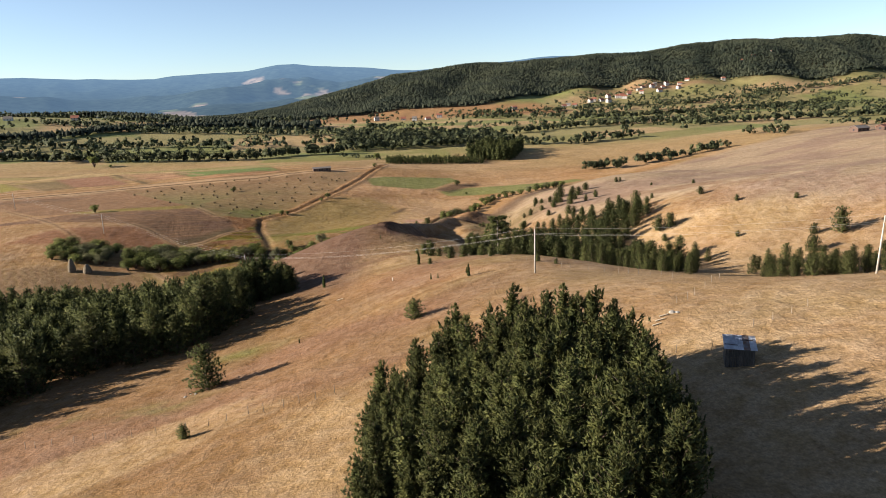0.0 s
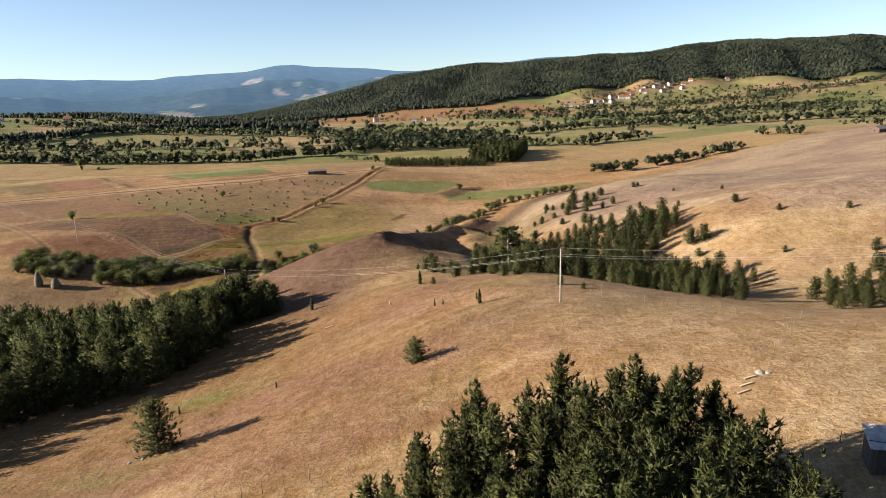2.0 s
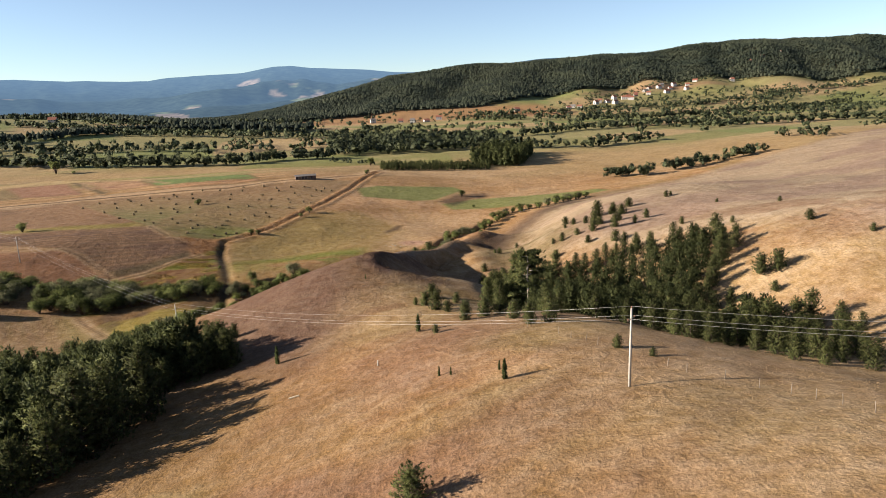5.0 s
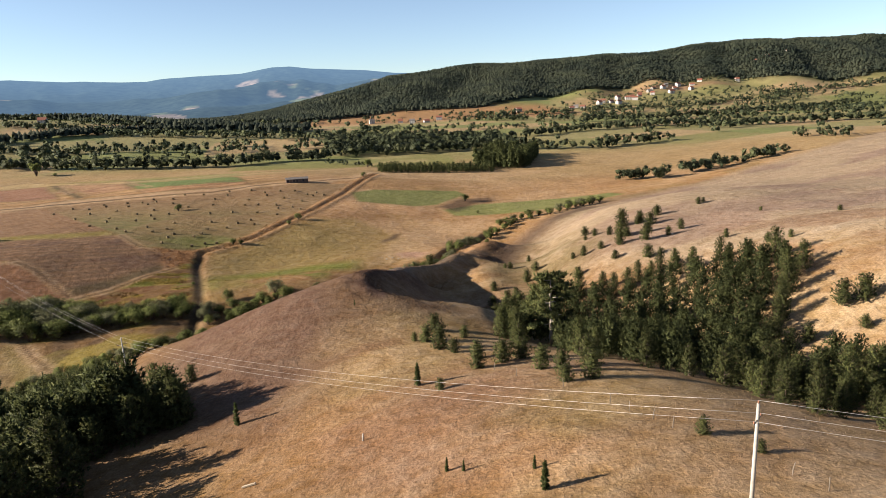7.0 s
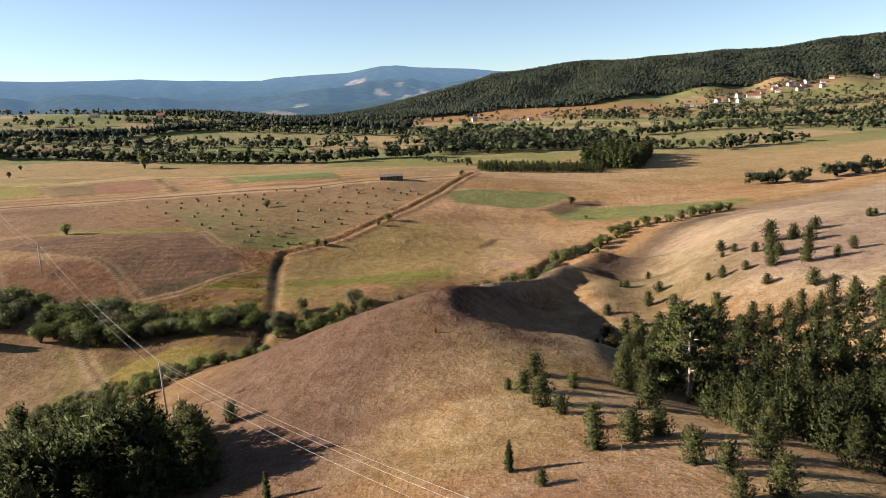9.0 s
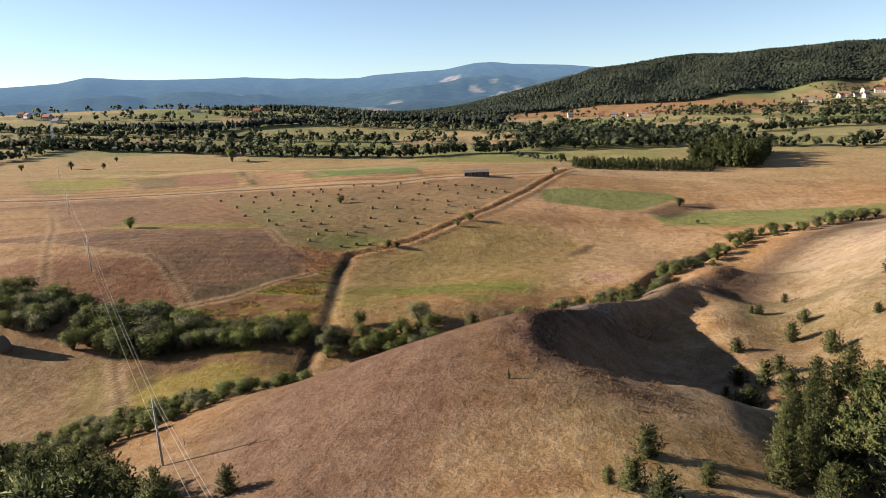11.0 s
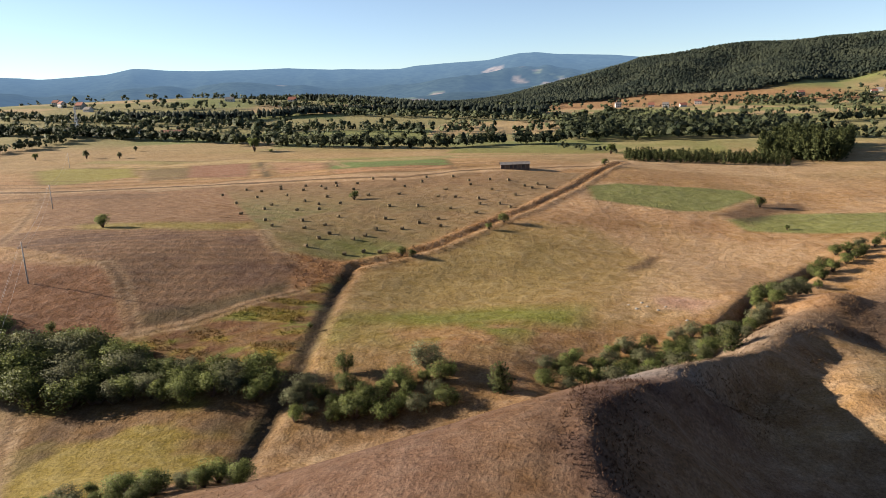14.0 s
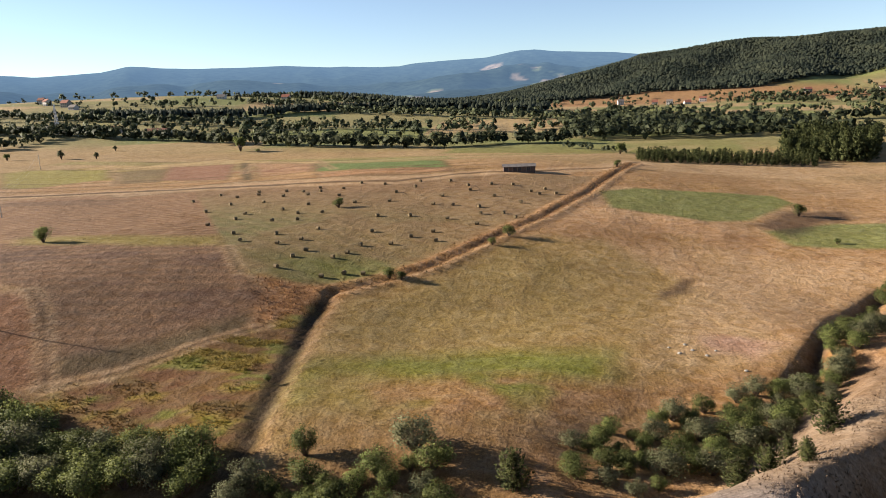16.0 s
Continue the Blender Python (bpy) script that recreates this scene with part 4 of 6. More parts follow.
# single pines on the slopes
STOCK.put(("young", 0), placed(1.3, 116, 0.85, 1.0, wide=1.5), "small rounded pine alone on dry grass", "pine tree")
STOCK.put(("mid", 1), placed(-35, 112.5, 0.78, 2.0, wide=1.45), "bushy dark pine alone on dry grass", "pine tree")
STOCK.put(("young", 1), placed(-31, 85, 0.5, 2.0, wide=1.2), "knee-high young pine alone on dry grass", "pine tree")
for x, y, s in [(10, 208, 0.8), (15, 204, 0.55), (8, 201, 0.75), (10, 196, 1.05), (12, 192.5, 0.6), (6, 202, 0.4), (14, 179.5, 0.8), (15, 187, 0.7), (18, 182, 0.85), (21, 183, 0.8), (22, 174, 0.85), (24, 171, 0.8), (23.5, 180, 0.5), (26.5, 166, 0.9), (23, 165.5, 0.55), (29, 176, 1.0), (-33, 203.5, 0.75), (8, 172, 0.4), (30, 144, 0.45), (33, 139.5, 0.3)]:
    STOCK.put(("young", rng.randrange(4)), placed(x, y, s, rng.uniform(0, 6.28), wide=rng.uniform(1.0, 1.3)), "young green pine on the dry slope", "pine tree", "young pines on the slope")
SLOPE_FOOT = [(10.5, 285.5, 0.75), (10.5, 279, 0.6), (15, 288.5, 1.1), (9.5, 274.5, 0.5), (8, 282, 0.9), (5, 281, 1.0), (28, 251, 0.9), (25, 245, 0.6), (31, 248, 1.1), (34, 252, 0.8), (30, 262, 0.7), (27, 240, 1.1), (33, 243, 1.2)]
HILL_PINES = [(47, 297, 0.6), (38, 281, 0.55), (36.5, 281, 0.4), (40, 267, 1.0), (44, 274, 0.75), (43, 257, 1.05), (49, 249, 0.7), (52, 264, 0.5), (54, 261, 0.75), (65, 264, 1.25), (61, 283, 0.8), (62, 277, 0.6), (59, 276, 0.4), (71, 280, 0.65), (74, 275, 0.7), (76, 271, 1.0), (68, 254, 1.2), (74, 254, 0.7), (79, 258, 0.8), (97, 286, 0.6), (58, 248, 0.6), (82, 281, 0.9)]
HILL_PINES_LOW = [(64, 242, 0.9), (58, 259, 0.6), (62, 256, 0.9), (70, 277, 1.5), (75, 276, 1.0), (82, 240, 0.6), (84, 226, 0.6), (88, 224, 0.5), (77, 191, 1.2), (80, 190, 1.2), (76, 184, 0.6), (68, 186, 0.9), (69, 196, 0.7), (67, 175, 1.2), (99, 287, 0.45), (103, 262, 0.35), (110, 240, 0.4), (96, 205, 0.7), (100, 190, 0.5), (112, 180, 0.5), (90, 170, 0.45), (66, 262, 0.8), (72, 262, 0.7), (64, 270, 0.7), (109, 156, 1.75), (104, 159, 0.8), (98, 150, 1.1)]
for x, y, s in HILL_PINES + HILL_PINES_LOW + SLOPE_FOOT:
    STOCK.put(("young", rng.randrange(4)), placed(x, y, 0.86 * s, rng.uniform(0, 6.28), wide=rng.uniform(1.0, 1.4)), "young pine scattered on the straw-coloured hill", "pine tree", "scattered pines of the east hill")
for x, y, s in [(5.2, 176, 1.15), (14, 139, 0.95), (14, 143, 0.45), (-20.5, 180.5, 1.15), (-5, 222, 0.4), (6.5, 147.5, 0.5), (8, 146.5, 0.4), (-21, 128, 0.4), (-37, 129, 0.5)]:
    STOCK.put(("juniper", rng.randrange(2)), placed(x, y, s, rng.uniform(0, 6.28)), "narrow green juniper standing on dry grass", "juniper", "junipers on the slope")

# bushes along the brook
BROOK = "leafy green bush in the thicket beside the brook"
def thicket(pts, gap, lo, hi, label=BROOK, group="bushes along the brook", pale=0.25):
    for x, y in scatter(pts, gap, 900):
        kind = ("pale", rng.randrange(2)) if rng.random() < pale else ("bush", rng.randrange(5))
        STOCK.put(kind, placed(x, y, rng.uniform(lo, hi), rng.uniform(0, 6.28), wide=rng.uniform(0.9, 1.3)), label, "bush", group)

thicket([(-135, 270), (-112, 268), (-112, 281), (-135, 284)], 3.0, 0.9, 1.4)
thicket([(-104, 265), (-90, 263), (-80, 267), (-80, 279), (-96, 282), (-106, 276)], 2.9, 1.0, 1.5)
thicket([(-80, 267), (-66, 268), (-53, 271), (-53, 277), (-66, 277), (-80, 276)], 2.5, 0.75, 1.15)
thicket([(-48, 267), (-30, 270), (-24, 274), (-27, 279), (-38, 276), (-48, 274)], 2.5, 0.55, 0.95)
thicket([(-15, 284), (-8, 278), (2, 284), (12, 294), (20, 304), (24, 315), (19, 314), (7, 304), (-5, 295), (-13, 290)], 2.1, 0.45, 0.85, pale=0.3)
thicket([(22, 312), (28, 322), (38, 338), (36, 341), (24, 326)], 2.6, 0.5, 0.95)
thicket([(40, 346), (56, 368), (80, 376), (104, 398), (100, 402), (76, 381), (52, 374), (38, 350)], 3.2, 0.5, 1.0, "green bush at the foot of the hill", "bushes at the hill foot")
thicket([(-84, 222), (-70, 220), (-58, 230), (-50, 241), (-42, 246), (-44, 250), (-60, 243), (-78, 234)], 2.0, 0.35, 0.8, "low green bush at the foot of the slope", "bushes at the slope foot")
STOCK.put(("bush", 1), placed(-43, 279, 0.95, 1.0, wide=0.8), "round green bush alone in the meadow", "bush")
STOCK.put(("pale", 0), placed(-30, 281, 1.15, 1.0, wide=1.1), "sparse grey-green shrub in the meadow", "bush")
STOCK.put(("young", 2), placed(-18, 277.5, 1.1, 1.0, wide=1.1), "young pine beside the brook", "pine tree")
for x, y, s in [(-55, 346, 0.7), (-52, 345, 0.55), (-34, 377, 0.75), (-37, 370, 0.5), (-9, 497, 0.8), (45, 397, 0.4), (-105, 285, 0.5), (-57, 296, 0.3)]:
    STOCK.put(("bush", rng.randrange(5)), placed(x, y, s, rng.uniform(0, 6.28)), "small green bush beside the field lane", "bush", "bushes beside the lane")

# single trees in the fields
for kind, x, y, s, label in [
    ("bush", -89.5, 401, 0.85, "small round tree alone among hay bales"), ("bush", -146, 348, 1.05, "dark round tree alone in the brown field"),
    ("bush", 43, 428, 1.0, "round tree beside the green field"), ("tree", -255, 626, 1.5, "tall broad tree at the field edge"),
    ("gold", -357, 580, 0.95, "yellowing tree between small fields"), ("gold", -333, 583, 0.7, "thin yellowing tree between small fields"), ("gold", -352, 624, 0.6, "small sparse tree in the pale field"),
    ("tree", -391, 571, 0.7, "green tree at the field edge"), ("tree", -8, 598, 0.95, "green tree beside the lane"), ("bush", -240, 622, 0.7, "green bush at the field edge")]:
    STOCK.put((kind, 0 if kind == "gold" else rng.randrange(3)), placed(x, y, s, rng.uniform(0, 6.28)), label, "tree")

# ---- shed on the hillside ----
OLD_WOOD = surface("weathered_planks", (0.10, 0.085, 0.072), (0.05, 0.043, 0.036), 3, 0.9, 0.5, 0.25, stretch=(6, 6, 0.6))
ZINC = surface("zinc_sheet", (0.84, 0.85, 0.88), (0.55, 0.55, 0.58), 1.6, 0.5, 0.1, 0.1)
RUSTY = surface("rusty_sheet", (0.33, 0.17, 0.11), (0.45, 0.42, 0.40), 1.6, 0.7, 0.1, metal=0.2)
CONCRETE = surface("pale_concrete", (0.357, 0.332, 0.289), (0.264, 0.246, 0.212), 2.5, 0.85, 0.2)
GREY_WOOD = surface("grey_post_wood", (0.19, 0.155, 0.12), (0.11, 0.09, 0.07), 4, 0.9, 0.4, 0.25, stretch=(5, 5, 0.6))
PALE_WOOD = surface("fresh_plank", (0.383, 0.323, 0.238), (0.306, 0.246, 0.170), 3, 0.8, 0.2, 0.12)
WIRE = surface("aluminium_wire", (0.360, 0.344, 0.320), (0.288, 0.272, 0.256), 3, 0.45, metal=0.5)
PORCELAIN = surface("brown_porcelain", (0.25, 0.13, 0.08), (0.18, 0.09, 0.06), 6, 0.25)
HAY = surface("baled_hay", (0.162, 0.119, 0.060), (0.102, 0.072, 0.037), 3.5, 0.95, 0.8, 0.2)
HAYSTACK = surface("old_hay", (0.145, 0.115, 0.076), (0.085, 0.068, 0.047), 3, 0.95, 0.9, stretch=(4, 4, 0.8))
PLASTER = surface("white_plaster", (0.442, 0.416, 0.383), (0.357, 0.332, 0.306), 0.8, 0.9, 0.05, 0.15)
TILE = surface("red_roof_tiles", (0.230, 0.085, 0.051), (0.162, 0.064, 0.043), 1.5, 0.85, 0.2, 0.25)
DARK_PANE = surface("dark_window_glass", (0.03, 0.035, 0.045), (0.02, 0.022, 0.03), 2, 0.12, spec=0.6)
BARN_WOOD = surface("barn_boards", (0.12, 0.075, 0.055), (0.07, 0.045, 0.036), 2, 0.9, 0.4, 0.2, stretch=(4, 4, 0.5))
DULL_ROOF = surface("dull_grey_roof", (0.17, 0.15, 0.135), (0.11, 0.095, 0.085), 1.2, 0.8, 0.2, 0.1)
STONE = surface("lichen_stone", (0.270, 0.252, 0.222), (0.180, 0.168, 0.144), 4, 0.9, 0.6)


def box(sx, sy, sz, m=None, bevel=0.0):
    bm = bmesh.new()
    bmesh.ops.create_cube(bm, size=1)
    bmesh.ops.scale(bm, vec=(sx, sy, sz), verts=bm.verts)
    if bevel:
        bmesh.ops.bevel(bm, geom=list(bm.edges), offset=bevel, segments=1, affect="EDGES")
    if m is not None:
        bmesh.ops.transform(bm, matrix=m, verts=bm.verts)
    return bm


def bm_of(vf):
    bm = bmesh.new()
    vs = [bm.verts.new(v) for v in vf[0]]
    for f in vf[1]:
        bm.faces.new([vs[i] for i in f])
    bmesh.ops.recalc_face_normals(bm, faces=bm.faces)
    return bm


def shed():
    root = new("shed")
    root.matrix_basis = Matrix.Translation((34.1, 65.7, at(34.1, 65.7))) @ Euler((0, 0, radians(-22))).to_matrix().to_4x4()
    r = random.Random(3)
    front, back, w, d = 1.85, 2.4, 2.8, 2.4
    for sx in (-1, 1):
        for sy, h in ((-1, front), (1, back)):
            part("corner_post", box(0.14, 0.14, h + 0.5, Matrix.Translation((sx * (w / 2 - 0.07), sy * (d / 2 - 0.07), h / 2 - 0.25)), 0.01), OLD_WOOD, root)
    for k in range(20):
        x = -w / 2 + (k + 0.5) * w / 20
        for sy, h in ((-1, front), (1, back)):
            top = h - r.uniform(0.0, 0.08)
            part("plank", box(w / 20 - 0.012, 0.028, top + 0.25, Matrix.Translation((x, sy * (d / 2 + 0.018 + r.uniform(0, 0.01)), top / 2 - 0.12)) @ Euler((0, r.gauss(0, 0.008), 0)).to_matrix().to_4x4()), OLD_WOOD, root)
    for k in range(17):
        y = -d / 2 + (k + 0.5) * d / 17
        h = front + (back - front) * (k + 0.5) / 17
        for sx in (-1, 1):
            part("plank", box(0.028, d / 17 - 0.012, h + 0.2, Matrix.Translation((sx * (w / 2 + 0.018), y, h / 2 - 0.12))), OLD_WOOD, root)
    slope = math.atan2(back - front, d)
    for k in range(5):
        bm = bmesh.new()
        n, lx, ly = 24, 0.68, d + 0.5
        grid = [[bm.verts.new(((i / n - 0.5) * lx, (j / 2 - 0.5) * ly, 0.022 * math.sin(i / n * 2 * math.pi * 8) + r.uniform(-0.006, 0.006))) for i in range(n + 1)] for j in range(3)]
        for j in range(2):
            for i in range(n):
                bm.faces.new((grid[j][i], grid[j][i + 1], grid[j + 1][i + 1], grid[j + 1][i]))
        bmesh.ops.solidify(bm, geom=list(bm.faces), thickness=0.004)
        bmesh.ops.transform(bm, verts=bm.verts, matrix=Matrix.Translation((-1.30 + k * 0.65, 0.0, (front + back) / 2 + 0.09 + 0.012 * (k % 2))) @ Euler((slope, 0, r.gauss(0, 0.01))).to_matrix().to_4x4())
        part("roof_sheet", bm, RUSTY if k == 3 else ZINC, root, "rust-streaked metal sheet" if k == 3 else "")
    for k, (x, y) in enumerate(((-0.9, -0.6), (0.7, 0.4))):
        part("roof_batten", box(1.3, 0.06, 0.04, Matrix.Translation((x, y, (front + back) / 2 + y * math.tan(slope) + 0.15)) @ Euler((slope, 0, 0.12 * (k * 2 - 1))).to_matrix().to_4x4()), OLD_WOOD, root)
    part("door", box(0.85, 0.04, 1.75, Matrix.Translation((0.75, -d / 2 - 0.06, 0.85)), 0.005), OLD_WOOD, root, "dark plank door")
    tagged(root, "small plank shed with a patched corrugated metal roof", "shed")


shed()

# ---- posts, planks, stones ----
def post(x, y, h=1.15, lean=0.0, mat=None, thick=0.045, label="weathered wooden fence post in dry grass", group="fence posts"):
    r = random.Random(int(x * 13 + y * 7))
    pts = [(0, 0, -0.4), (r.gauss(0, 0.01), r.gauss(0, 0.01), h * 0.5), (lean * h, r.gauss(0, 0.02), h)]
    v, f = tube(pts, [thick, thick * 0.95, thick * 0.8], 7)
    ob = new("fence_post", mesh_of("fence_post", v, f, mat or GREY_WOOD, True))
    ob.matrix_basis = Matrix.Translation((x, y, at(x, y)))
    tagged(ob, label, "fence post", group)


r9 = random.Random(9)
for x, y in [(-65, 103), (-60, 101), (-58, 100), (-55, 99), (-51, 97.5), (-48, 97), (-45.5, 95.5), (-41, 93.5), (-37, 92), (-32, 89.5), (-28.5, 88), (-26, 88), (-23, 88), (-20.8, 87.3), (-18, 86.6), (-15.8, 86.2), (-13.5, 85.6), (-11, 86)]:
    post(x, y, 1.2, r9.gauss(0, 0.06))
for x, y in [(37, 88), (39, 89), (41, 91), (44, 94), (47, 98), (50, 101.5), (46, 110), (45, 112.5), (44, 115), (43, 118), (42, 120.5), (41, 123), (39, 125.5), (37, 129), (34, 132), (33, 135), (28, 146), (27.3, 149), (26, 152), (25, 155), (22, 163), (18, 171.5), (16, 177)]:
    post(x, y, 1.15, r9.gauss(0, 0.07), label="pale wooden fence post along the hill crest")
for x, y in [(33, 69.5), (29.5, 71), (40, 73.5), (43, 74.5), (46, 75.5), (49, 77)]:
    post(x, y, 1.0, r9.gauss(0, 0.06), label="pale wooden fence post near the shed")
post(-2, 162, 0.9, 0.03, CONCRETE, 0.11, "white boundary marker post on the slope", "boundary markers")
post(-48, 219, 0.9, 0.0, CONCRETE, 0.10, "white boundary marker post on the slope", "boundary markers")


def plank(x, y, length, turn, mat, name="plank", label="", thick=0.1, wide=0.22):
    ob = new(name)
    me_ob = box(length, wide, thick, None, 0.02)
    m = bpy.data.meshes.new(name)
    me_ob.to_mesh(m)
    me_ob.free()
    m.materials.append(mat)
    bpy.data.objects.remove(ob)
    ob = new(name, m)
    nx_, ny_ = math.cos(turn), math.sin(turn)
    tilt = math.atan2(at(x + nx_, y + ny_) - at(x - nx_, y - ny_), 2.0)
    ob.matrix_basis = Matrix.Translation((x, y, at(x, y) + thick / 2 + 0.06)) @ Euler((0, -tilt, turn)).to_matrix().to_4x4()
    tagged(ob, label, "plank", "planks on the grass")


for x, y, ln, tn in [(33.2, 83.4, 1.3, 0.1), (32.2, 82.2, 1.35, 0.06), (31.3, 81.0, 1.3, 0.1)]:
    plank(x, y, ln, tn, PALE_WOOD, "plank", "pale sawn plank lying on dry grass")
plank(-15, 160, 1.7, -0.12, PALE_WOOD, "beam", "pale wooden beam lying on the slope", 0.2, 0.24)


def boulder(x, y, s, seed):
    bm = bmesh.new()
    bmesh.ops.create_icosphere(bm, subdivisions=2, radius=s)
    r = random.Random(seed)
    for v in bm.verts:
        v.co *= 1 + 0.25 * (noise.noise(v.co * 2.3 / s + Vector((seed, 0, 0))))
        v.co.z *= 0.6
    m = bpy.data.meshes.new("stone")
    bm.to_mesh(m)
    bm.free()
    m.materials.append(STONE)
    ob = new("stone", m)
    ob.matrix_basis = Matrix.Translation((x, y, at(x, y) + 0.1 * s))
    tagged(ob, "grey weathered stone lying in the grass", "stone", "stones on the slopes")


for k, (x, y, s) in enumerate([(34.6, 84, 0.45), (35.2, 83.6, 0.3), (-36.5, 110.5, 0.25), (-37.5, 111.2, 0.2), (-38.2, 110.2, 0.3), (2, 318, 0.35), (4, 319.5, 0.3), (0.5, 320, 0.25), (6, 318, 0.3), (7.5, 320, 0.25), (3, 321.5, 0.3), (11, 314, 0.3)]):
    boulder(x, y, s, k)

# ---- power line ----
POLES = [(112, 60, 10.5, 0.0), (71, 94, 9.0, 0.045), (26, 128.8, 9.0, 0.0), (-47.4, 213.3, 9.0, -0.03), (-123.5, 299, 9.0, 0.0), (-206, 392, 9.0, 0.0), (-330, 535, 9.0, 0.0)]
ARM = 0.75


def wire_points(k):
    """The three fixing points of the pole's wires."""
    x, y, h, lean = POLES[k]
    a0, b0 = POLES[max(k - 1, 0)], POLES[min(k + 1, len(POLES) - 1)]
    d = Vector((b0[0] - a0[0], b0[1] - a0[1], 0)).normalized()
    side = Vector((-d.y, d.x, 0))
    base = Vector((x, y, at(x, y)))
    top = base + Vector((lean * h, 0, h))
    return base, top, side, [top + Vector((0, 0, 0.22)), top - Vector((0, 0, 1.0)) + side * ARM, top - Vector((0, 0, 1.0)) - side * ARM]


for k in range(len(POLES)):
    base, top, side, fix = wire_points(k)
    root = new("power_pole")
    root.matrix_basis = Matrix.Translation(base)
    t = top - base
    v, f = tube([(0, 0, -0.6), t * 0.5, t], [0.17, 0.14, 0.10], 10)
    part("pole", mesh_of("pole", v, f, CONCRETE, True), None, root)
    c = t - Vector((0, 0, 1.2))
    v, f = tube([c - side * (ARM + 0.1), c, c + side * (ARM + 0.1)], [0.05, 0.06, 0.05], 6)
    part("crossarm", mesh_of("crossarm", v, f, GREY_WOOD), None, root)
    for p in fix:
        q = p - base
        v, f = tube([q - Vector((0, 0, 0.24)), q - Vector((0, 0, 0.12)), q - Vector((0, 0, 0.06)), q], [0.03, 0.07, 0.05, 0.06], 8)
        part("insulator", mesh_of("insulator", v, f, PORCELAIN, True), None, root)
    tagged(root, "pale round concrete power pole on dry grass", "power pole", "poles of the power line")
for k in range(len(POLES) - 1):
    fa, fb = wire_points(k)[3], wire_points(k + 1)[3]
    for i in range(3):
        span = (fb[i] - fa[i]).length
        pts = [fa[i].lerp(fb[i], t / 24) - Vector((0, 0, 0.016 * span * 4 * (t / 24) * (1 - t / 24))) for t in range(25)]
        v, f = tube(pts, [0.011] * 25, 5)
        ob = new("power_cable", mesh_of("power_cable", v, f, WIRE, True))
        tagged(ob, "thin metal cable sagging between power poles", "power cable", "cables of the power line")

# ---- hay bales in the mown field ----
bale_bm = bmesh.new()
bmesh.ops.create_cone(bale_bm, cap_ends=True, segments=18, radius1=0.46, radius2=0.46, depth=0.95)
bmesh.ops.bevel(bale_bm, geom=[e_ for e_ in bale_bm.edges if abs(e_.verts[0].co.z - e_.verts[1].co.z) < 0.01], offset=0.06, segments=2, affect="EDGES")
bmesh.ops.rotate(bale_bm, verts=bale_bm.verts, cent=(0, 0, 0), matrix=Euler((0, math.pi / 2, 0)).to_matrix())
for v_ in bale_bm.verts:
    v_.co *= 1 + 0.05 * noise.noise(v_.co * 3)
bale_mesh = bpy.data.meshes.new("hay_bale")
bale_bm.to_mesh(bale_mesh)
bale_bm.free()
bale_mesh.materials.append(HAY)
rb = random.Random(12)
HAY_ROWS = [(-151, 418), (-133, 398), (-147, 429), (-118, 376), (-98, 359), (-104, 366), (-117, 394), (-130, 426), (-88, 359), (-107, 399), (-80, 343), (-84, 364), (-80, 351), (-79, 356), (-114, 428), (-84, 374), (-69, 342), (-65, 345), (-71, 353), (-69, 357), (-61, 346), (-69, 374), (-68, 363), (-118, 421), (-76, 409)]
HAY_ROWS_EAST = [(-78, 422), (-64, 391), (-58, 372), (-51, 370), (-53, 390), (-61, 405), (-61, 416), (-55, 405), (-44, 386), (-47, 404), (-45, 418), (-45, 396), (-35, 394), (-39, 398), (-36, 412), (-35, 428), (-32, 425), (-27, 427), (-31, 432), (-54, 425), (-64, 439), (-75, 440), (-42, 436), (-100, 431), (-97, 440), (-49, 435)]
spots = HAY_ROWS + HAY_ROWS_EAST
for _ in range(400):
    x, y = rb.uniform(-140, -28), rb.uniform(345, 440)
    if len(spots) < 74 and inside(x, y, [(-150, 432), (-98, 358), (-88, 345), (-68, 340), (-56, 354), (-40, 386), (-26, 430), (-61, 446), (-100, 440)]) and all(math.hypot(x - p, y - q) > 6 for p, q in spots):
        spots.append((x, y))
for x, y in spots:
    ob = new("hay_bale", bale_mesh)
    ob.matrix_basis = Matrix.Translation((x, y, at(x, y) + 0.42)) @ Euler((rb.uniform(0, 6), 0, rb.choice((0.1, 0.3, 1.4)) + rb.gauss(0, 0.3))).to_matrix().to_4x4()
    tagged(ob, "round brown hay bale on mown stubble", "hay bale", "hay bales in the field")

# ---- haystacks ----
for x, y, h, w in ((-122, 261.5, 5.2, 2.0), (-116, 260.5, 3.6, 2.3)):
    bm = bmesh.new()
    bmesh.ops.create_uvsphere(bm, u_segments=24, v_segments=16, radius=1)
    for v_ in bm.verts:
        t = (v_.co.z + 1) / 2
        k = (1 - t) ** 0.45 * (0.75 + 0.25 * min(1, t * 4)) / max(0.05, math.hypot(v_.co.x, v_.co.y)) if math.hypot(v_.co.x, v_.co.y) > 0.02 else 1
        v_.co.x *= w * k * 0.8
        v_.co.y *= w * k * 0.8
        v_.co.z = t * h - 0.1
        v_.co += 0.12 * noise.noise_vector(v_.co * 1.7)
    m = bpy.data.meshes.new("haystack")
    bm.to_mesh(m)
    bm.free()
    m.polygons.foreach_set("use_smooth", [True] * len(m.polygons))
    m.materials.append(HAYSTACK)
    ob = new("haystack", m)
    ob.matrix_basis = Matrix.Translation((x, y, at(x, y)))
    tagged(ob, "grey-brown conical haystack beside the brook thicket", "haystack", "haystacks")

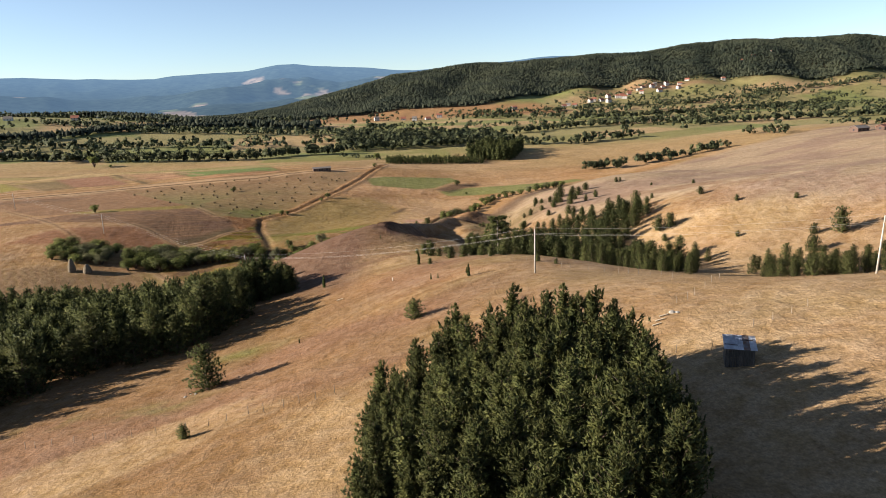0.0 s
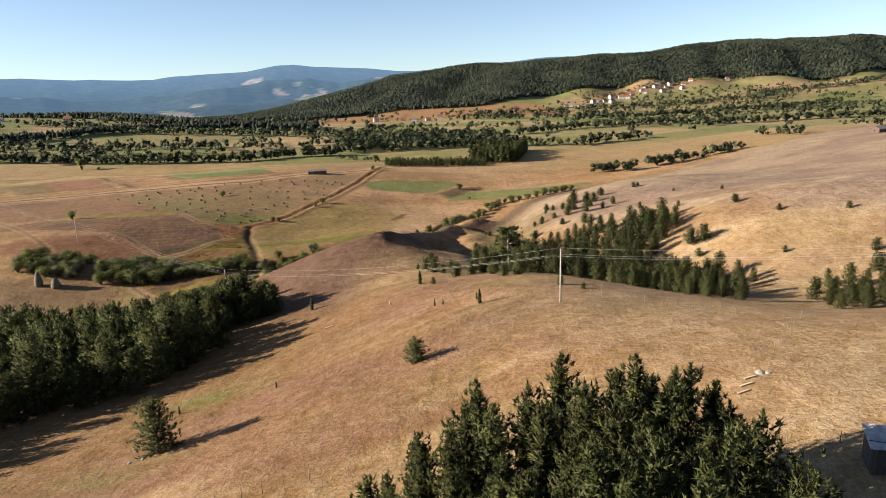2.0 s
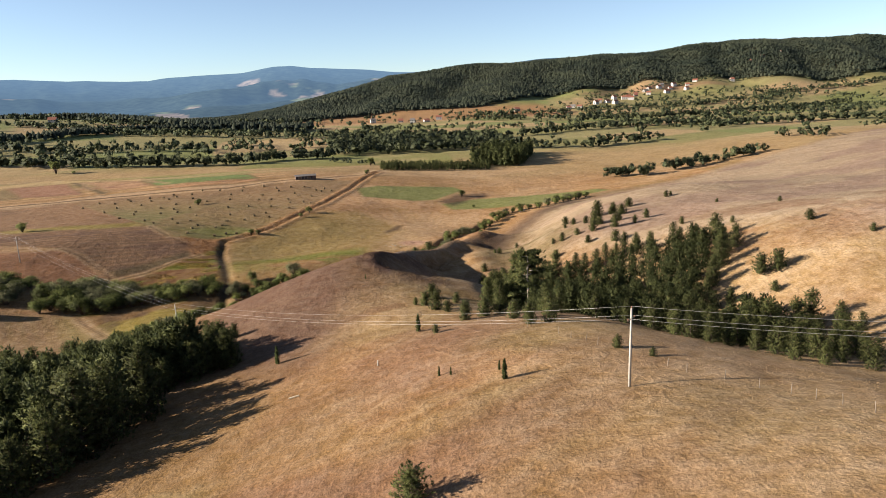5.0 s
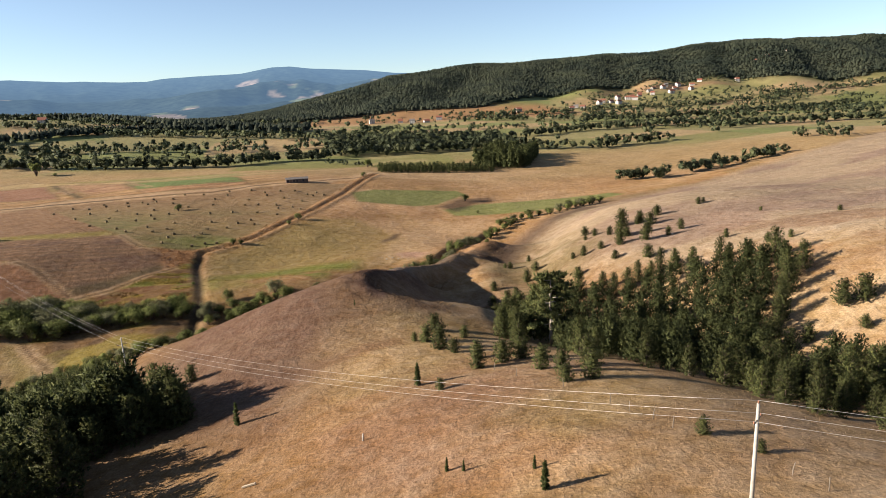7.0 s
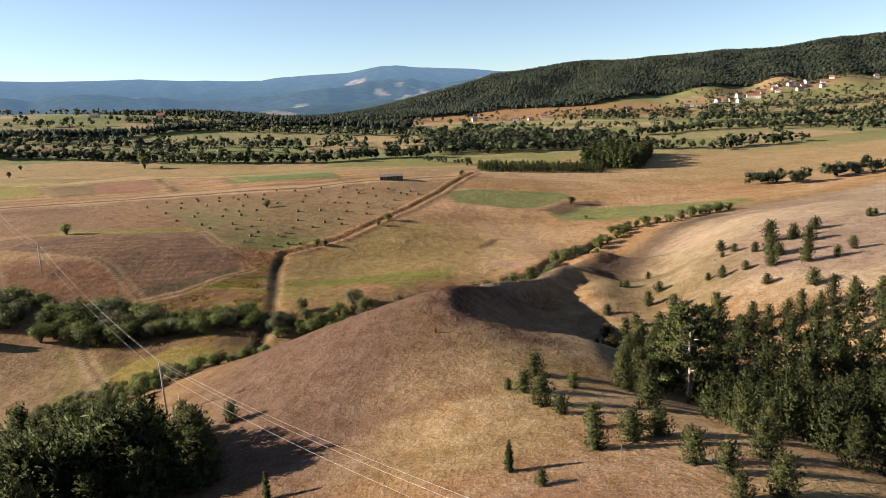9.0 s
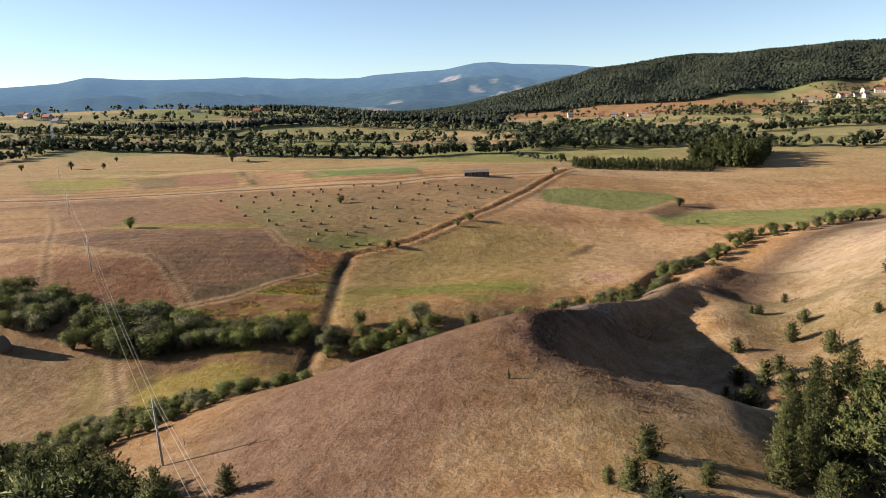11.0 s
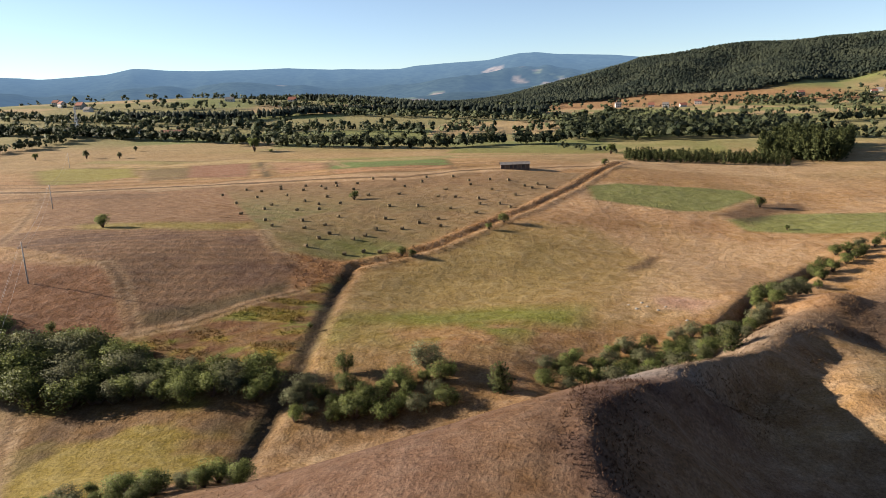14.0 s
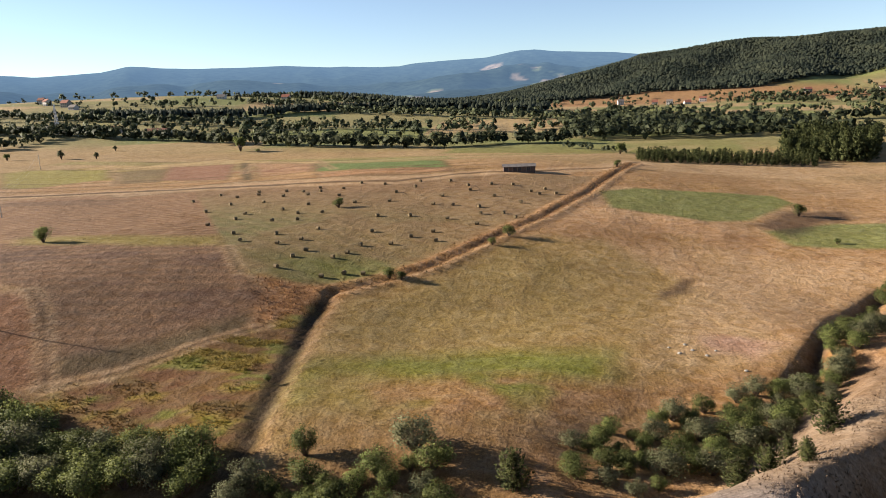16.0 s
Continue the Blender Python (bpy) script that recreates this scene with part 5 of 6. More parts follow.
# ---- long barn beyond the mown field ----
def barn():
    root = new("barn")
    root.matrix_basis = Matrix.Translation((-44, 464, at(-44, 464))) @ Euler((0, 0, radians(14))).to_matrix().to_4x4()
    w, d, h = 11.5, 4.2, 2.0
    part("body", box(w, d, h + 1.0, Matrix.Translation((0, 0, h / 2 - 0.5))), BARN_WOOD, root)
    for k in range(8):
        x = -w / 2 + k * w / 7
        part("wall_post", box(0.16, 0.1, h, Matrix.Translation((x, -d / 2 - 0.06, h / 2))), GREY_WOOD, root)
    # dark plates on the closed wall stand for the shade inside openings
    for k in (0, 2, 3, 5):
        part("opening", box(1.15, 0.06, 1.1, Matrix.Translation((-w / 2 + (k + 0.5) * w / 7, -d / 2 - 0.035, 1.1))), DARK_PANE, root, "dark panel standing for an unlit opening")
    for s in (-1, 1):
        part("roof_slope", box(w + 0.8, d / 2 + 0.55, 0.07, Matrix.Translation((0, s * (d / 4 + 0.16), h + 0.42)) @ Euler((-s * 0.34, 0, 0)).to_matrix().to_4x4()), DULL_ROOF, root)
    for s in (-1, 1):
        bm = bmesh.new()
        vs = [bm.verts.new(p) for p in ((s * w / 2, -d / 2, h), (s * w / 2, d / 2, h), (s * w / 2, 0, h + 0.74))]
        bm.faces.new(vs)
        bmesh.ops.solidify(bm, geom=list(bm.faces), thickness=0.05)
        part("gable", bm, BARN_WOOD, root)
    tagged(root, "long low brown barn with a dull grey roof", "barn")


barn()

# ---- village houses ----
def house(x, y, turn, w, d, h, pitch=0.75, wall=None, roof=None, label="white house with a red tiled roof in the village"):
    root = new("house")
    root.matrix_basis = Matrix.Translation((x, y, at(x, y) - 0.3)) @ Euler((0, 0, turn)).to_matrix().to_4x4()
    rise = d / 2 * pitch
    bm = bmesh.new()
    prof = [(-d / 2, -1.5), (d / 2, -1.5), (d / 2, h), (0, h + rise), (-d / 2, h)]
    a_, b_ = [bm.verts.new((-w / 2, p, q)) for p, q in prof], [bm.verts.new((w / 2, p, q)) for p, q in prof]
    bm.faces.new(a_[::-1])
    bm.faces.new(b_)
    for i in range(5):
        bm.faces.new((a_[i], a_[(i + 1) % 5], b_[(i + 1) % 5], b_[i]))
    bmesh.ops.recalc_face_normals(bm, faces=bm.faces)
    part("wall", bm, wall or PLASTER, root)
    ln = math.hypot(d / 2, rise) + 0.6
    for s in (-1, 1):
        part("roof", box(w + 0.9, ln, 0.18, Matrix.Translation((0, s * (d / 4 + 0.2), h + rise / 2 + 0.02)) @ Euler((-s * math.atan(pitch), 0, 0)).to_matrix().to_4x4()), roof or TILE, root)
    part("chimney", box(0.6, 0.6, 1.6, Matrix.Translation((w * 0.22, 0.4, h + rise + 0.2))), TILE, root)
    storeys = 2 if h > 4.5 else 1
    for st in range(storeys):
        for k in range(3):
            part("window", box(1.1, 0.08, 1.3, Matrix.Translation((-w / 3 + k * w / 3, -d / 2 - 0.03, 1.6 + st * 2.8))), DARK_PANE, root)
        part("window", box(0.08, 1.1, 1.3, Matrix.Translation((-w / 2 - 0.03, 0, 1.6 + st * 2.8))), DARK_PANE, root)
    tagged(root, label, "house", "houses of the village")


rh = random.Random(21)
HOUSES = [(270, 1405), (376, 1412), (388, 1425), (400, 1418), (442, 1440), (455, 1452), (470, 1446), (500, 1470), (520, 1450), (545, 1478), (560, 1465), (575, 1490), (600, 1480), (618, 1502), (640, 1495), (655, 1512), (672, 1500), (690, 1520), (720, 1505), (745, 1515), (480, 1420), (530, 1430), (590, 1445), (640, 1450), (700, 1470), (845, 1530), (950, 1640), (985, 1650), (1040, 1660), (-743, 969), (-715, 948), (-637, 905), (-670, 930), (-560, 1100), (-480, 1140), (60, 1290), (40, 1310), (85, 1295), (-10, 1320), (110, 1330)]
HOUSES = [(x, y + float(np.interp(x, (420, 470, 600, 760), (0, 15, 105, 140)))) for x, y in HOUSES]
for x, y in HOUSES:
    big = rh.random() < 0.5
    house(x, y, rh.uniform(-0.6, 0.6), rh.uniform(8, 12), rh.uniform(7, 9), 5.6 if big else 3.2, rh.uniform(0.6, 0.85), None if rh.random() < 0.75 else STONE, None if rh.random() < 0.85 else DULL_ROOF)
# farm on the far crest and red sheds by the river
house(352, 486, 0.3, 12, 7, 3.0, 0.5, BARN_WOOD, DULL_ROOF, "dark wooden farm building on the far crest")
house(366, 480, 0.5, 9, 6, 2.6, 0.5, BARN_WOOD, TILE, "dark wooden farm shed on the far crest")
house(-395, 730, 0.1, 22, 9, 3.4, 0.5, None, TILE, "red-roofed house between riverside trees")
house(-440, 735, 0.0, 10, 8, 3.2, 0.6, None, TILE, "red-roofed house between riverside trees")


def mast(x, y, h, mats, label):
    root = new("lattice_mast")
    root.matrix_basis = Matrix.Translation((x, y, at(x, y)))
    n = 9
    for k in range(n):
        z0, z1 = h * k / n, h * (k + 1) / n
        w0, w1 = 1.4 - 1.1 * k / n, 1.4 - 1.1 * (k + 1) / n
        ends = [((sx * w0, sy * w0, z0), (sx * w1, sy * w1, z1)) for sx in (-1, 1) for sy in (-1, 1)]
        ends += [((-w0, -w0, z0), (w1, -w1, z1)), ((w0, -w0, z0), (w1, w1, z1)), ((w0, w0, z0), (-w1, w1, z1)), ((-w0, w0, z0), (-w1, -w1, z1))]
        v, f = join([tube([p, q], [0.13, 0.13], 4) for p, q in ends])
        part("mast_section", mesh_of("mast_section", v, f, mats[k % len(mats)]), None, root)
    tagged(root, label, "mast")


MAST_RED = surface("mast_red", (0.5, 0.09, 0.06), (0.42, 0.08, 0.06), 2, 0.6)
MAST_WHITE = surface("mast_white", (0.75, 0.74, 0.72), (0.65, 0.64, 0.62), 2, 0.6)
MAST_GREY = surface("mast_grey", (0.42, 0.43, 0.45), (0.36, 0.37, 0.39), 2, 0.6, metal=0.4)
mast(-1050, 1160, 42, [MAST_RED, MAST_WHITE], "red and white lattice mast above the hamlet")
mast(-475, 705, 26, [MAST_GREY], "grey lattice mast among riverside trees")

# ---- far woods and hedges ----
def leafy_mass(name, places, leafage, label, leaves=46, seed=1):
    """Many far broad-leaved trees in one mesh: lumpy lobes with loose leaf sprays; places are (x, y, height)."""
    r = np.random.default_rng(seed)
    p = np.array(places, float)
    p = np.c_[p[:, :2], land(p[:, 0], p[:, 1]), p[:, 2]]
    n, lobes = len(p), 6
    h = p[:, 3][:, None, None]
    lob = r.normal(0, 1, (n, lobes, 3)) * np.array([0.21, 0.21, 0.15]) + np.array([0, 0, 0.50])
    lob[..., 2] = np.clip(lob[..., 2], 0.2, 0.8)
    # lobes: ragged twenty-sided lumps
    g = (1 + 5 ** 0.5) / 2
    ball = np.array([(-1, g, 0), (1, g, 0), (-1, -g, 0), (1, -g, 0), (0, -1, g), (0, 1, g), (0, -1, -g), (0, 1, -g), (g, 0, -1), (g, 0, 1), (-g, 0, -1), (-g, 0, 1)]) / 1.9
    tri = np.array([(0, 11, 5), (0, 5, 1), (0, 1, 7), (0, 7, 10), (0, 10, 11), (1, 5, 9), (5, 11, 4), (11, 10, 2), (10, 7, 6), (7, 1, 8), (3, 9, 4), (3, 4, 2), (3, 2, 6), (3, 6, 8), (3, 8, 9), (4, 9, 5), (2, 4, 11), (6, 2, 10), (8, 6, 7), (9, 8, 1)])
    size = r.uniform(0.11, 0.20, (n, lobes, 1, 1))
    lump = ball * r.uniform(0.45, 1.4, (n, lobes, 12, 1)) * size
    nl = lump / np.linalg.norm(lump, axis=-1, keepdims=True)
    lump = (lump + lob[:, :, None]) * h[..., None]
    lump[..., 2] = np.maximum(lump[..., 2], 0.02 * h)
    lump = (lump + p[:, None, None, :3]).reshape(-1, 3)
    fl = (np.arange(n * lobes)[:, None, None] * 12 + tri).reshape(-1, 3)
    nl = (0.35 * nl + (lob - np.array([0, 0, 0.35]))[:, :, None] / 0.25 + r.normal(0, 0.22, nl.shape)).reshape(-1, 3)
    # loose leaves
    which = r.integers(0, lobes, (n, leaves))
    d = r.normal(0, 1, (n, leaves, 3))
    d[..., 2] += 0.3
    d /= np.linalg.norm(d, axis=-1, keepdims=True)
    cen = np.take_along_axis(lob, which[..., None].repeat(3, -1), 1)
    pos = (cen + d * r.uniform(0.14, 0.27, (n, leaves, 1))) * h
    pos[..., 2] = np.maximum(pos[..., 2], 0.06 * h[..., 0])
    pos += p[:, None, :3]
    u = np.cross(d + r.normal(0, 0.7, d.shape), r.normal(0, 1, d.shape))
    u /= np.linalg.norm(u, axis=-1, keepdims=True)
    w = np.cross(d, u)
    s = h * r.uniform(0.04, 0.08, (n, leaves, 1))
    verts = np.stack([pos - u * s, pos + w * s, pos + u * s * 0.7 - w * s * 0.6], 2).reshape(-1, 3)
    fc = np.arange(n * leaves)[:, None] * 3 + np.arange(3)
    nc = np.repeat((0.4 * d + (cen - np.array([0, 0, 0.35])) / 0.25 + r.normal(0, 0.25, d.shape)).reshape(-1, 3), 3, 0)
    nor = np.concatenate([nl, nc])
    nor /= np.linalg.norm(nor, axis=1, keepdims=True)
    ob = new(name, mesh_of(name, np.concatenate([lump, verts]), np.concatenate([fl, fc + len(lump)]), leafage, normals=nor))
    return tagged(ob, label, "woodland", kind="stuff")


def needle_mass(name, places, leafage, label, seed=1, slim=0.17):
    """Many far conifers in one mesh: ragged rounded crowns."""
    r = np.random.default_rng(seed)
    p = np.array(places)
    base = np.c_[p[:, :2], land(p[:, 0], p[:, 1])]
    h = p[:, 2][:, None]
    n = len(base)
    rings, swell = [], []
    for lo, rad in ((0.22, 1.0), (0.66, 0.78)):
        ang = np.linspace(0, 2 * np.pi, 6)[None, :-1] + r.uniform(0, 6.28, (n, 1)) + r.normal(0, 0.25, (n, 5))
        ang.sort(axis=1)
        rr = h * slim * rad * r.uniform(0.7, 1.25, (n, 5))
        rings.append(np.stack([rr * np.cos(ang), rr * np.sin(ang), h * (lo + r.uniform(-0.07, 0.07, (n, 5)))], -1) + base[:, None])
        swell.append(np.stack([np.cos(ang), np.sin(ang), 0 * ang + 0.7 + lo], -1))
    tip = base + np.c_[r.normal(0, 0.03, (n, 2)) * h, h]
    verts = np.concatenate(rings + [tip[:, None]], 1).reshape(-1, 3)
    nor = np.concatenate(swell + [np.tile([0.0, 0.0, 1.0], (n, 1, 1))], 1) + r.normal(0, 0.18, (n, 1, 3))
    nor = (nor / np.linalg.norm(nor, axis=-1, keepdims=True)).reshape(-1, 3)
    k = np.arange(n)[:, None] * 11
    faces = []
    for i in range(5):
        j = (i + 1) % 5
        faces += [np.c_[k + i, k + j, k + 5 + i], np.c_[k + j, k + 5 + j, k + 5 + i], np.c_[k + 5 + i, k + 5 + j, k + 10]]
    ob = new(name, mesh_of(name, verts, np.concatenate(faces), leafage, normals=nor))
    return tagged(ob, label, "woodland", kind="stuff")


def belt(pts, width, gap, lo, hi):
    out = []
    for (ax, ay), (bx, by) in zip(pts, pts[1:]):
        ln = math.hypot(bx - ax, by - ay)
        for k in range(int(ln / gap)):
            t = (k + rng.random()) / (ln / gap)
            out.append((ax + (bx - ax) * t + rng.gauss(0, width / 2), ay + (by - ay) * t + rng.gauss(0, width / 2), rng.uniform(lo, hi)))
    return out


def grove_of(pts, gap, lo, hi, tries=3000):
    return [(x, y, rng.uniform(lo, hi)) for x, y in scatter(pts, gap, tries)]


# depths of the lower wood
def pine_mass(name, places, label, seed, wide=2.7, clumps=260, blades=6, blade=0.85, core=70, leafage=None):
    """Full-crowned pines of a wood's depth, in one mesh."""
    lists, hubs = [], []
    foot = land([p[0] for p in places], [p[1] for p in places])
    forms = [pine_parts(seed + k, 10.0, wide, 0.06, clumps, blades, blade, 0.25, gaps=0.35, taper=0.50, core=core, lift=0.2) for k in range(4)]
    for k, (x, y, h) in enumerate(places):
        cv = np.array(forms[k % 4][1][0])
        t = 6.28 * ((k * 0.618) % 1)
        rot = np.array([[math.cos(t), -math.sin(t), 0], [math.sin(t), math.cos(t), 0], [0, 0, 1]])
        lists.append((cv @ rot.T * (h / 10) + (x, y, foot[k]), forms[k % 4][1][1]))
        mid = lists[-1][0].reshape(-1, 3, 3).mean(1)
        hubs.append(np.c_[0 * mid[:, 0] + x, 0 * mid[:, 0] + y, mid[:, 2] - 0.2 * (mid[:, 2] - foot[k]) - 0.03 * h])
    v, f = pile(lists)
    return tagged(new(name, mesh_of(name, v, f, leafage or NEEDLE_WOOD, normals=outward(v, np.concatenate(hubs), 3))), label, "woodland", kind="stuff")


pine_mass("pine_wood", far_wood, "dark mass of pines in the depth of the wood", 400, 3.1, 200, 5, 1.0)
pine_mass("gully_wood", far_gully, "green mass of pines in the depth of the gully", 420, 4.0, 230, 6, 0.95)
# river trees
river = belt([(-600, 700), (-470, 698), (-360, 692), (-285, 676), (-240, 662), (-150, 645), (-113, 648), (-81, 678), (-43, 672)], 9, 2.5, 7, 12.5)
river += belt([(-470, 690), (-445, 640), (-455, 585), (-480, 560)], 8, 3.5, 6, 11)
river += belt([(-40, 640), (-20, 618), (0, 600)], 3, 4, 3, 5)
leafy_mass("riverside_trees", river, LEAF_FAR, "belt of green broad-leaved trees along the river", 150, 2)
woods = grove_of([(-46, 690), (60, 688), (128, 712), (128, 836), (42, 867), (-56, 890)], 7.5, 9, 14)
woods += belt([(110, 690), (180, 660), (260, 690)], 10, 4, 7, 12)
woods += belt([(150, 828), (236, 880), (336, 940), (451, 870), (617, 874), (760, 900)], 14, 3.2, 7, 12)
woods += belt([(334, 614), (345, 580), (333, 548)], 8, 5, 6, 10)
woods += belt([(300, 1080), (476, 1130), (620, 1190), (768, 1250), (900, 1330)], 16, 3.2, 8, 13)
woods += belt([(620, 760), (800, 800), (1000, 850)], 14, 4, 7, 12)
leafy_mass("valley_woods", woods, LEAF_FAR, "green broad-leaved woods on the valley floor", 100, 3)
leafy_mass("grove_beside_field", belt([(146, 484), (169, 474)], 5, 1.6, 6, 9) + belt([(180, 484), (222, 500), (268, 520)], 4, 3.0, 5, 10), LEAF_FAR, "row of dark green trees beside the green field", 220, 4)
pine_mass("young_plantation", grove_of([(0, 545), (77, 548), (83, 574), (1, 580)], 2.6, 3.2, 6.0), "young conifer plantation beside the lane", 440, 2.6, 60, 5, 1.5, 16)
pine_mass("conifer_clump", grove_of([(69, 582), (83, 570), (104, 566), (129, 632), (94, 648)], 4.4, 9, 14), "clump of tall conifers behind the fields", 450, 2.6, 130, 5, 1.25, 30)
# scattered trees and copses all over the far valley
dots = []
tried = np.array([(rng.uniform(-1700, 1300), rng.uniform(700, 1480)) for _ in range(9000)])
for (x, y), c in zip(tried.tolist(), fbm(tried[:, 0] * 0.6, tried[:, 1] * 1.6, 110, 91)):
    if abs(x) < 0.95 * y + 60 and rng.random() < max(0.018, (c - 0.52) * 6.0):
        dots.append((x, y, rng.uniform(6, 13)))
for hx, hy in HOUSES:
    for _ in range(7):
        dots.append((hx + rng.gauss(0, 26), hy + 4 + rng.gauss(0, 16), rng.uniform(4, 8)))
dots += belt([(200, 1360), (330, 1366), (420, 1376), (560, 1390), (700, 1412), (860, 1450)], 16, 2.6, 6, 11)
for _ in range(420):
    x = rng.uniform(430, 1500)
    y = rng.uniform(1440, float(np.interp(x, (430, 729, 1326), (1600, 1660, 1720))))
    if float(fbm(np.array([x * 0.6]), np.array([y * 1.6]), 90, 97)[0]) > 0.47:
        dots.append((x, y, rng.uniform(5, 10)))
dots += belt([(430, 1500), (560, 1600), (700, 1660), (860, 1670)], 22, 6, 5, 9) + belt([(820, 1470), (980, 1500), (1180, 1560)], 14, 3, 6, 11)
dots += belt([(-500, 1060), (-330, 1000), (-180, 960), (-60, 930), (0, 960)], 26, 2.4, 7, 12)
dots += belt([(-800, 880), (-640, 820), (-480, 800), (-300, 790), (-170, 800)], 12, 3.5, 6, 11)
dots = [p for p in dots if not any(abs(p[0] - hx) < 10 and -40 < p[1] - hy < 7 for hx, hy in HOUSES)]
leafy_mass("valley_copses", dots, LEAF_FAR, "scattered copses and hedgerow trees of the far valley", 64, 7)
dark = []
for _ in range(2600):
    x = rng.uniform(-1150, -100)
    mid = np.interp(x, (-1109, -930, -772, -583, -334, -164), (1490, 1480, 1500, 1400, 1190, 1110))
    dark.append((x, mid + rng.gauss(0, 26), rng.uniform(9, 14)))
for ax, ay, bx, by in ((-560, 830, -460, 840), (-460, 840, -400, 881), (-400, 900, -348, 1010), (-348, 1019, -231, 1084)):
    for _ in range(150):
        t = rng.random()
        dark.append((ax + (bx - ax) * t + rng.gauss(0, 5), ay + (by - ay) * t + rng.gauss(0, 7), rng.uniform(8, 11)))
needle_mass("valley_conifers", dark, NEEDLE_FAR, "dark band of conifers across the far valley", 8, 0.3)
# forest on the ridge
ridge = []
rr_ = np.random.default_rng(17)
for y in np.arange(1380, 2110, 5.4):
    xs_ = np.arange(-420, 1750, 5.4)
    xs_ = xs_ + rr_.uniform(-2.8, 2.8, len(xs_))
    edge = forest_edge(xs_, np.full(len(xs_), y))
    for x in xs_[y > edge]:
        ridge.append((float(x), float(y + rr_.uniform(-3, 3)), float(rr_.uniform(6.0, 10.5))))
needle_mass("ridge_forest", ridge, NEEDLE_FAR, "dense dark conifer forest covering the ridge", 9, 0.36)

# ---- far mountains ----
def mountains():
    az = np.radians(np.linspace(-78, 62, 420))
    rad = np.linspace(2500, 4900, 70)
    A, R = np.meshgrid(az, rad)
    deg = np.degrees(A)
    X, Y = R * np.sin(A), 100 + R * np.cos(A)
    crest = np.interp(deg, (-78, -60, -47, -43.4, -39.3, -37.4, -35.4, -33.4, -29.2, -26.2, -24.9, -23, -21.7, -19, -17.5, -15.8, -13.2, -10.6, -8.2, -6.8, -5.6, -3, -0.6, 1.5, 3, 8.8, 14.5, 17, 20, 62),
                      (190, 200, 198, 175, 192, 221, 212, 206, 202, 205, 198, 190, 194, 186, 184, 200, 209, 217, 246, 248, 237, 225, 212, 194, 190, 212, 238, 232, 225, 200))
    middle = np.interp(deg, (-78, -50, -40, -33, -26, -20, -14, -10, -6, 0, 6, 62), (70, 115, 90, 120, 98, 84, 112, 140, 150, 140, 136, 110))
    near = np.interp(deg, (-78, -45, -30, -20, -15, -10, -6, 0, 6, 62), (14, 22, 18, 28, 38, 50, 62, 80, 90, 60))
    Z = np.full(A.shape, -30.0)
    for tops, r0, front, seed in ((crest, 4100, 620, 111), (middle, 3450, 420, 117), (near, 2850, 300, 123)):
        wave = 1 + (0.05 if r0 > 4000 else 0.42) * (fbm(deg * 12, 0 * A, 40, seed, 4) - 0.5)
        r1 = r0 + (380 if r0 < 4000 else 40) * (fbm(deg * 9, 0 * A, 60, seed + 3, 3) - 0.5)
        back = np.where(R > r1, 900.0, front)
        gullies = 1 - 0.30 * np.clip((r1 - R) / front, 0, 1) * np.abs(2 * fbm(X, Y, 240, seed + 5, 4) - 1)
        Z = np.maximum(Z, tops * wave * gullies * np.exp(-((R - r1) / back) ** 2) - 8)
    v = np.stack([X, Y, Z], -1).reshape(-1, 3)
    ids = np.arange(v.shape[0]).reshape(A.shape)
    q = np.stack([ids[:-1, :-1], ids[:-1, 1:], ids[1:, 1:], ids[1:, :-1]], -1).reshape(-1, 4)
    m, nt, b = nodes_of("wooded_slopes_haze_glow")
    n, l = nt.nodes, nt.links
    co_ = n.new("ShaderNodeTexCoord")
    n1 = n.new("ShaderNodeTexNoise")
    n1.inputs["Scale"].default_value, n1.inputs["Detail"].default_value = 0.03, 6
    l.new(co_.outputs["Object"], n1.inputs["Vector"])
    fields = n.new("ShaderNodeAttribute")
    fields.attribute_name = "tint"
    rmp = n.new("ShaderNodeMapRange")
    rmp.inputs[1].default_value, rmp.inputs[2].default_value, rmp.inputs[3].default_value, rmp.inputs[4].default_value = 0.3, 0.7, 0.5, 1.5
    l.new(n1.outputs[0], rmp.inputs[0])
    hsv = n.new("ShaderNodeHueSaturation")
    l.new(rmp.outputs[0], hsv.inputs["Value"])
    l.new(fields.outputs["Color"], hsv.inputs["Color"])
    l.new(hsv.outputs[0], b.inputs["Base Color"])
    b.inputs["Roughness"].default_value = 1.0
    b.inputs["Specular IOR Level"].default_value = 0.0
    # blue emission imitates aerial haze, its strength read from the tint's alpha
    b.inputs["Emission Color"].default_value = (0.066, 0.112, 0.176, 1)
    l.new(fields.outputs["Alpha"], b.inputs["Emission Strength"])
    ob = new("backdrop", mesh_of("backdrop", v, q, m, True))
    # forest with cleared fields on the nearer slopes; alpha sets a haze glow that grows with distance
    patch = fbm(X + 0.6 * Y, Y * 0.5 - X * 0.3, 170, 131, 3)
    open_land = step(-24, -12, deg) * (1 - step(3300, 3700, R)) + 0.55 * (1 - step(2700, 3000, R))
    clear = step(0.585, 0.62, patch) * np.clip(open_land, 0, 1)
    for a0, w, r0, dr in ((-12.2, 1.3, 3560, 60), (-10.2, 0.8, 3700, 50), (-4.6, 1.6, 3150, 70), (-5.6, 1.1, 2950, 60), (-26.6, 0.4, 3400, 35), (-8.0, 0.8, 3300, 40)):
        clear = np.maximum(clear, np.exp(-((deg - a0) / w) ** 4 - ((R - r0 - 160 * (fbm(X, Y, 130, 133) - 0.5)) / dr) ** 4))
    col = np.empty(A.shape + (4,))
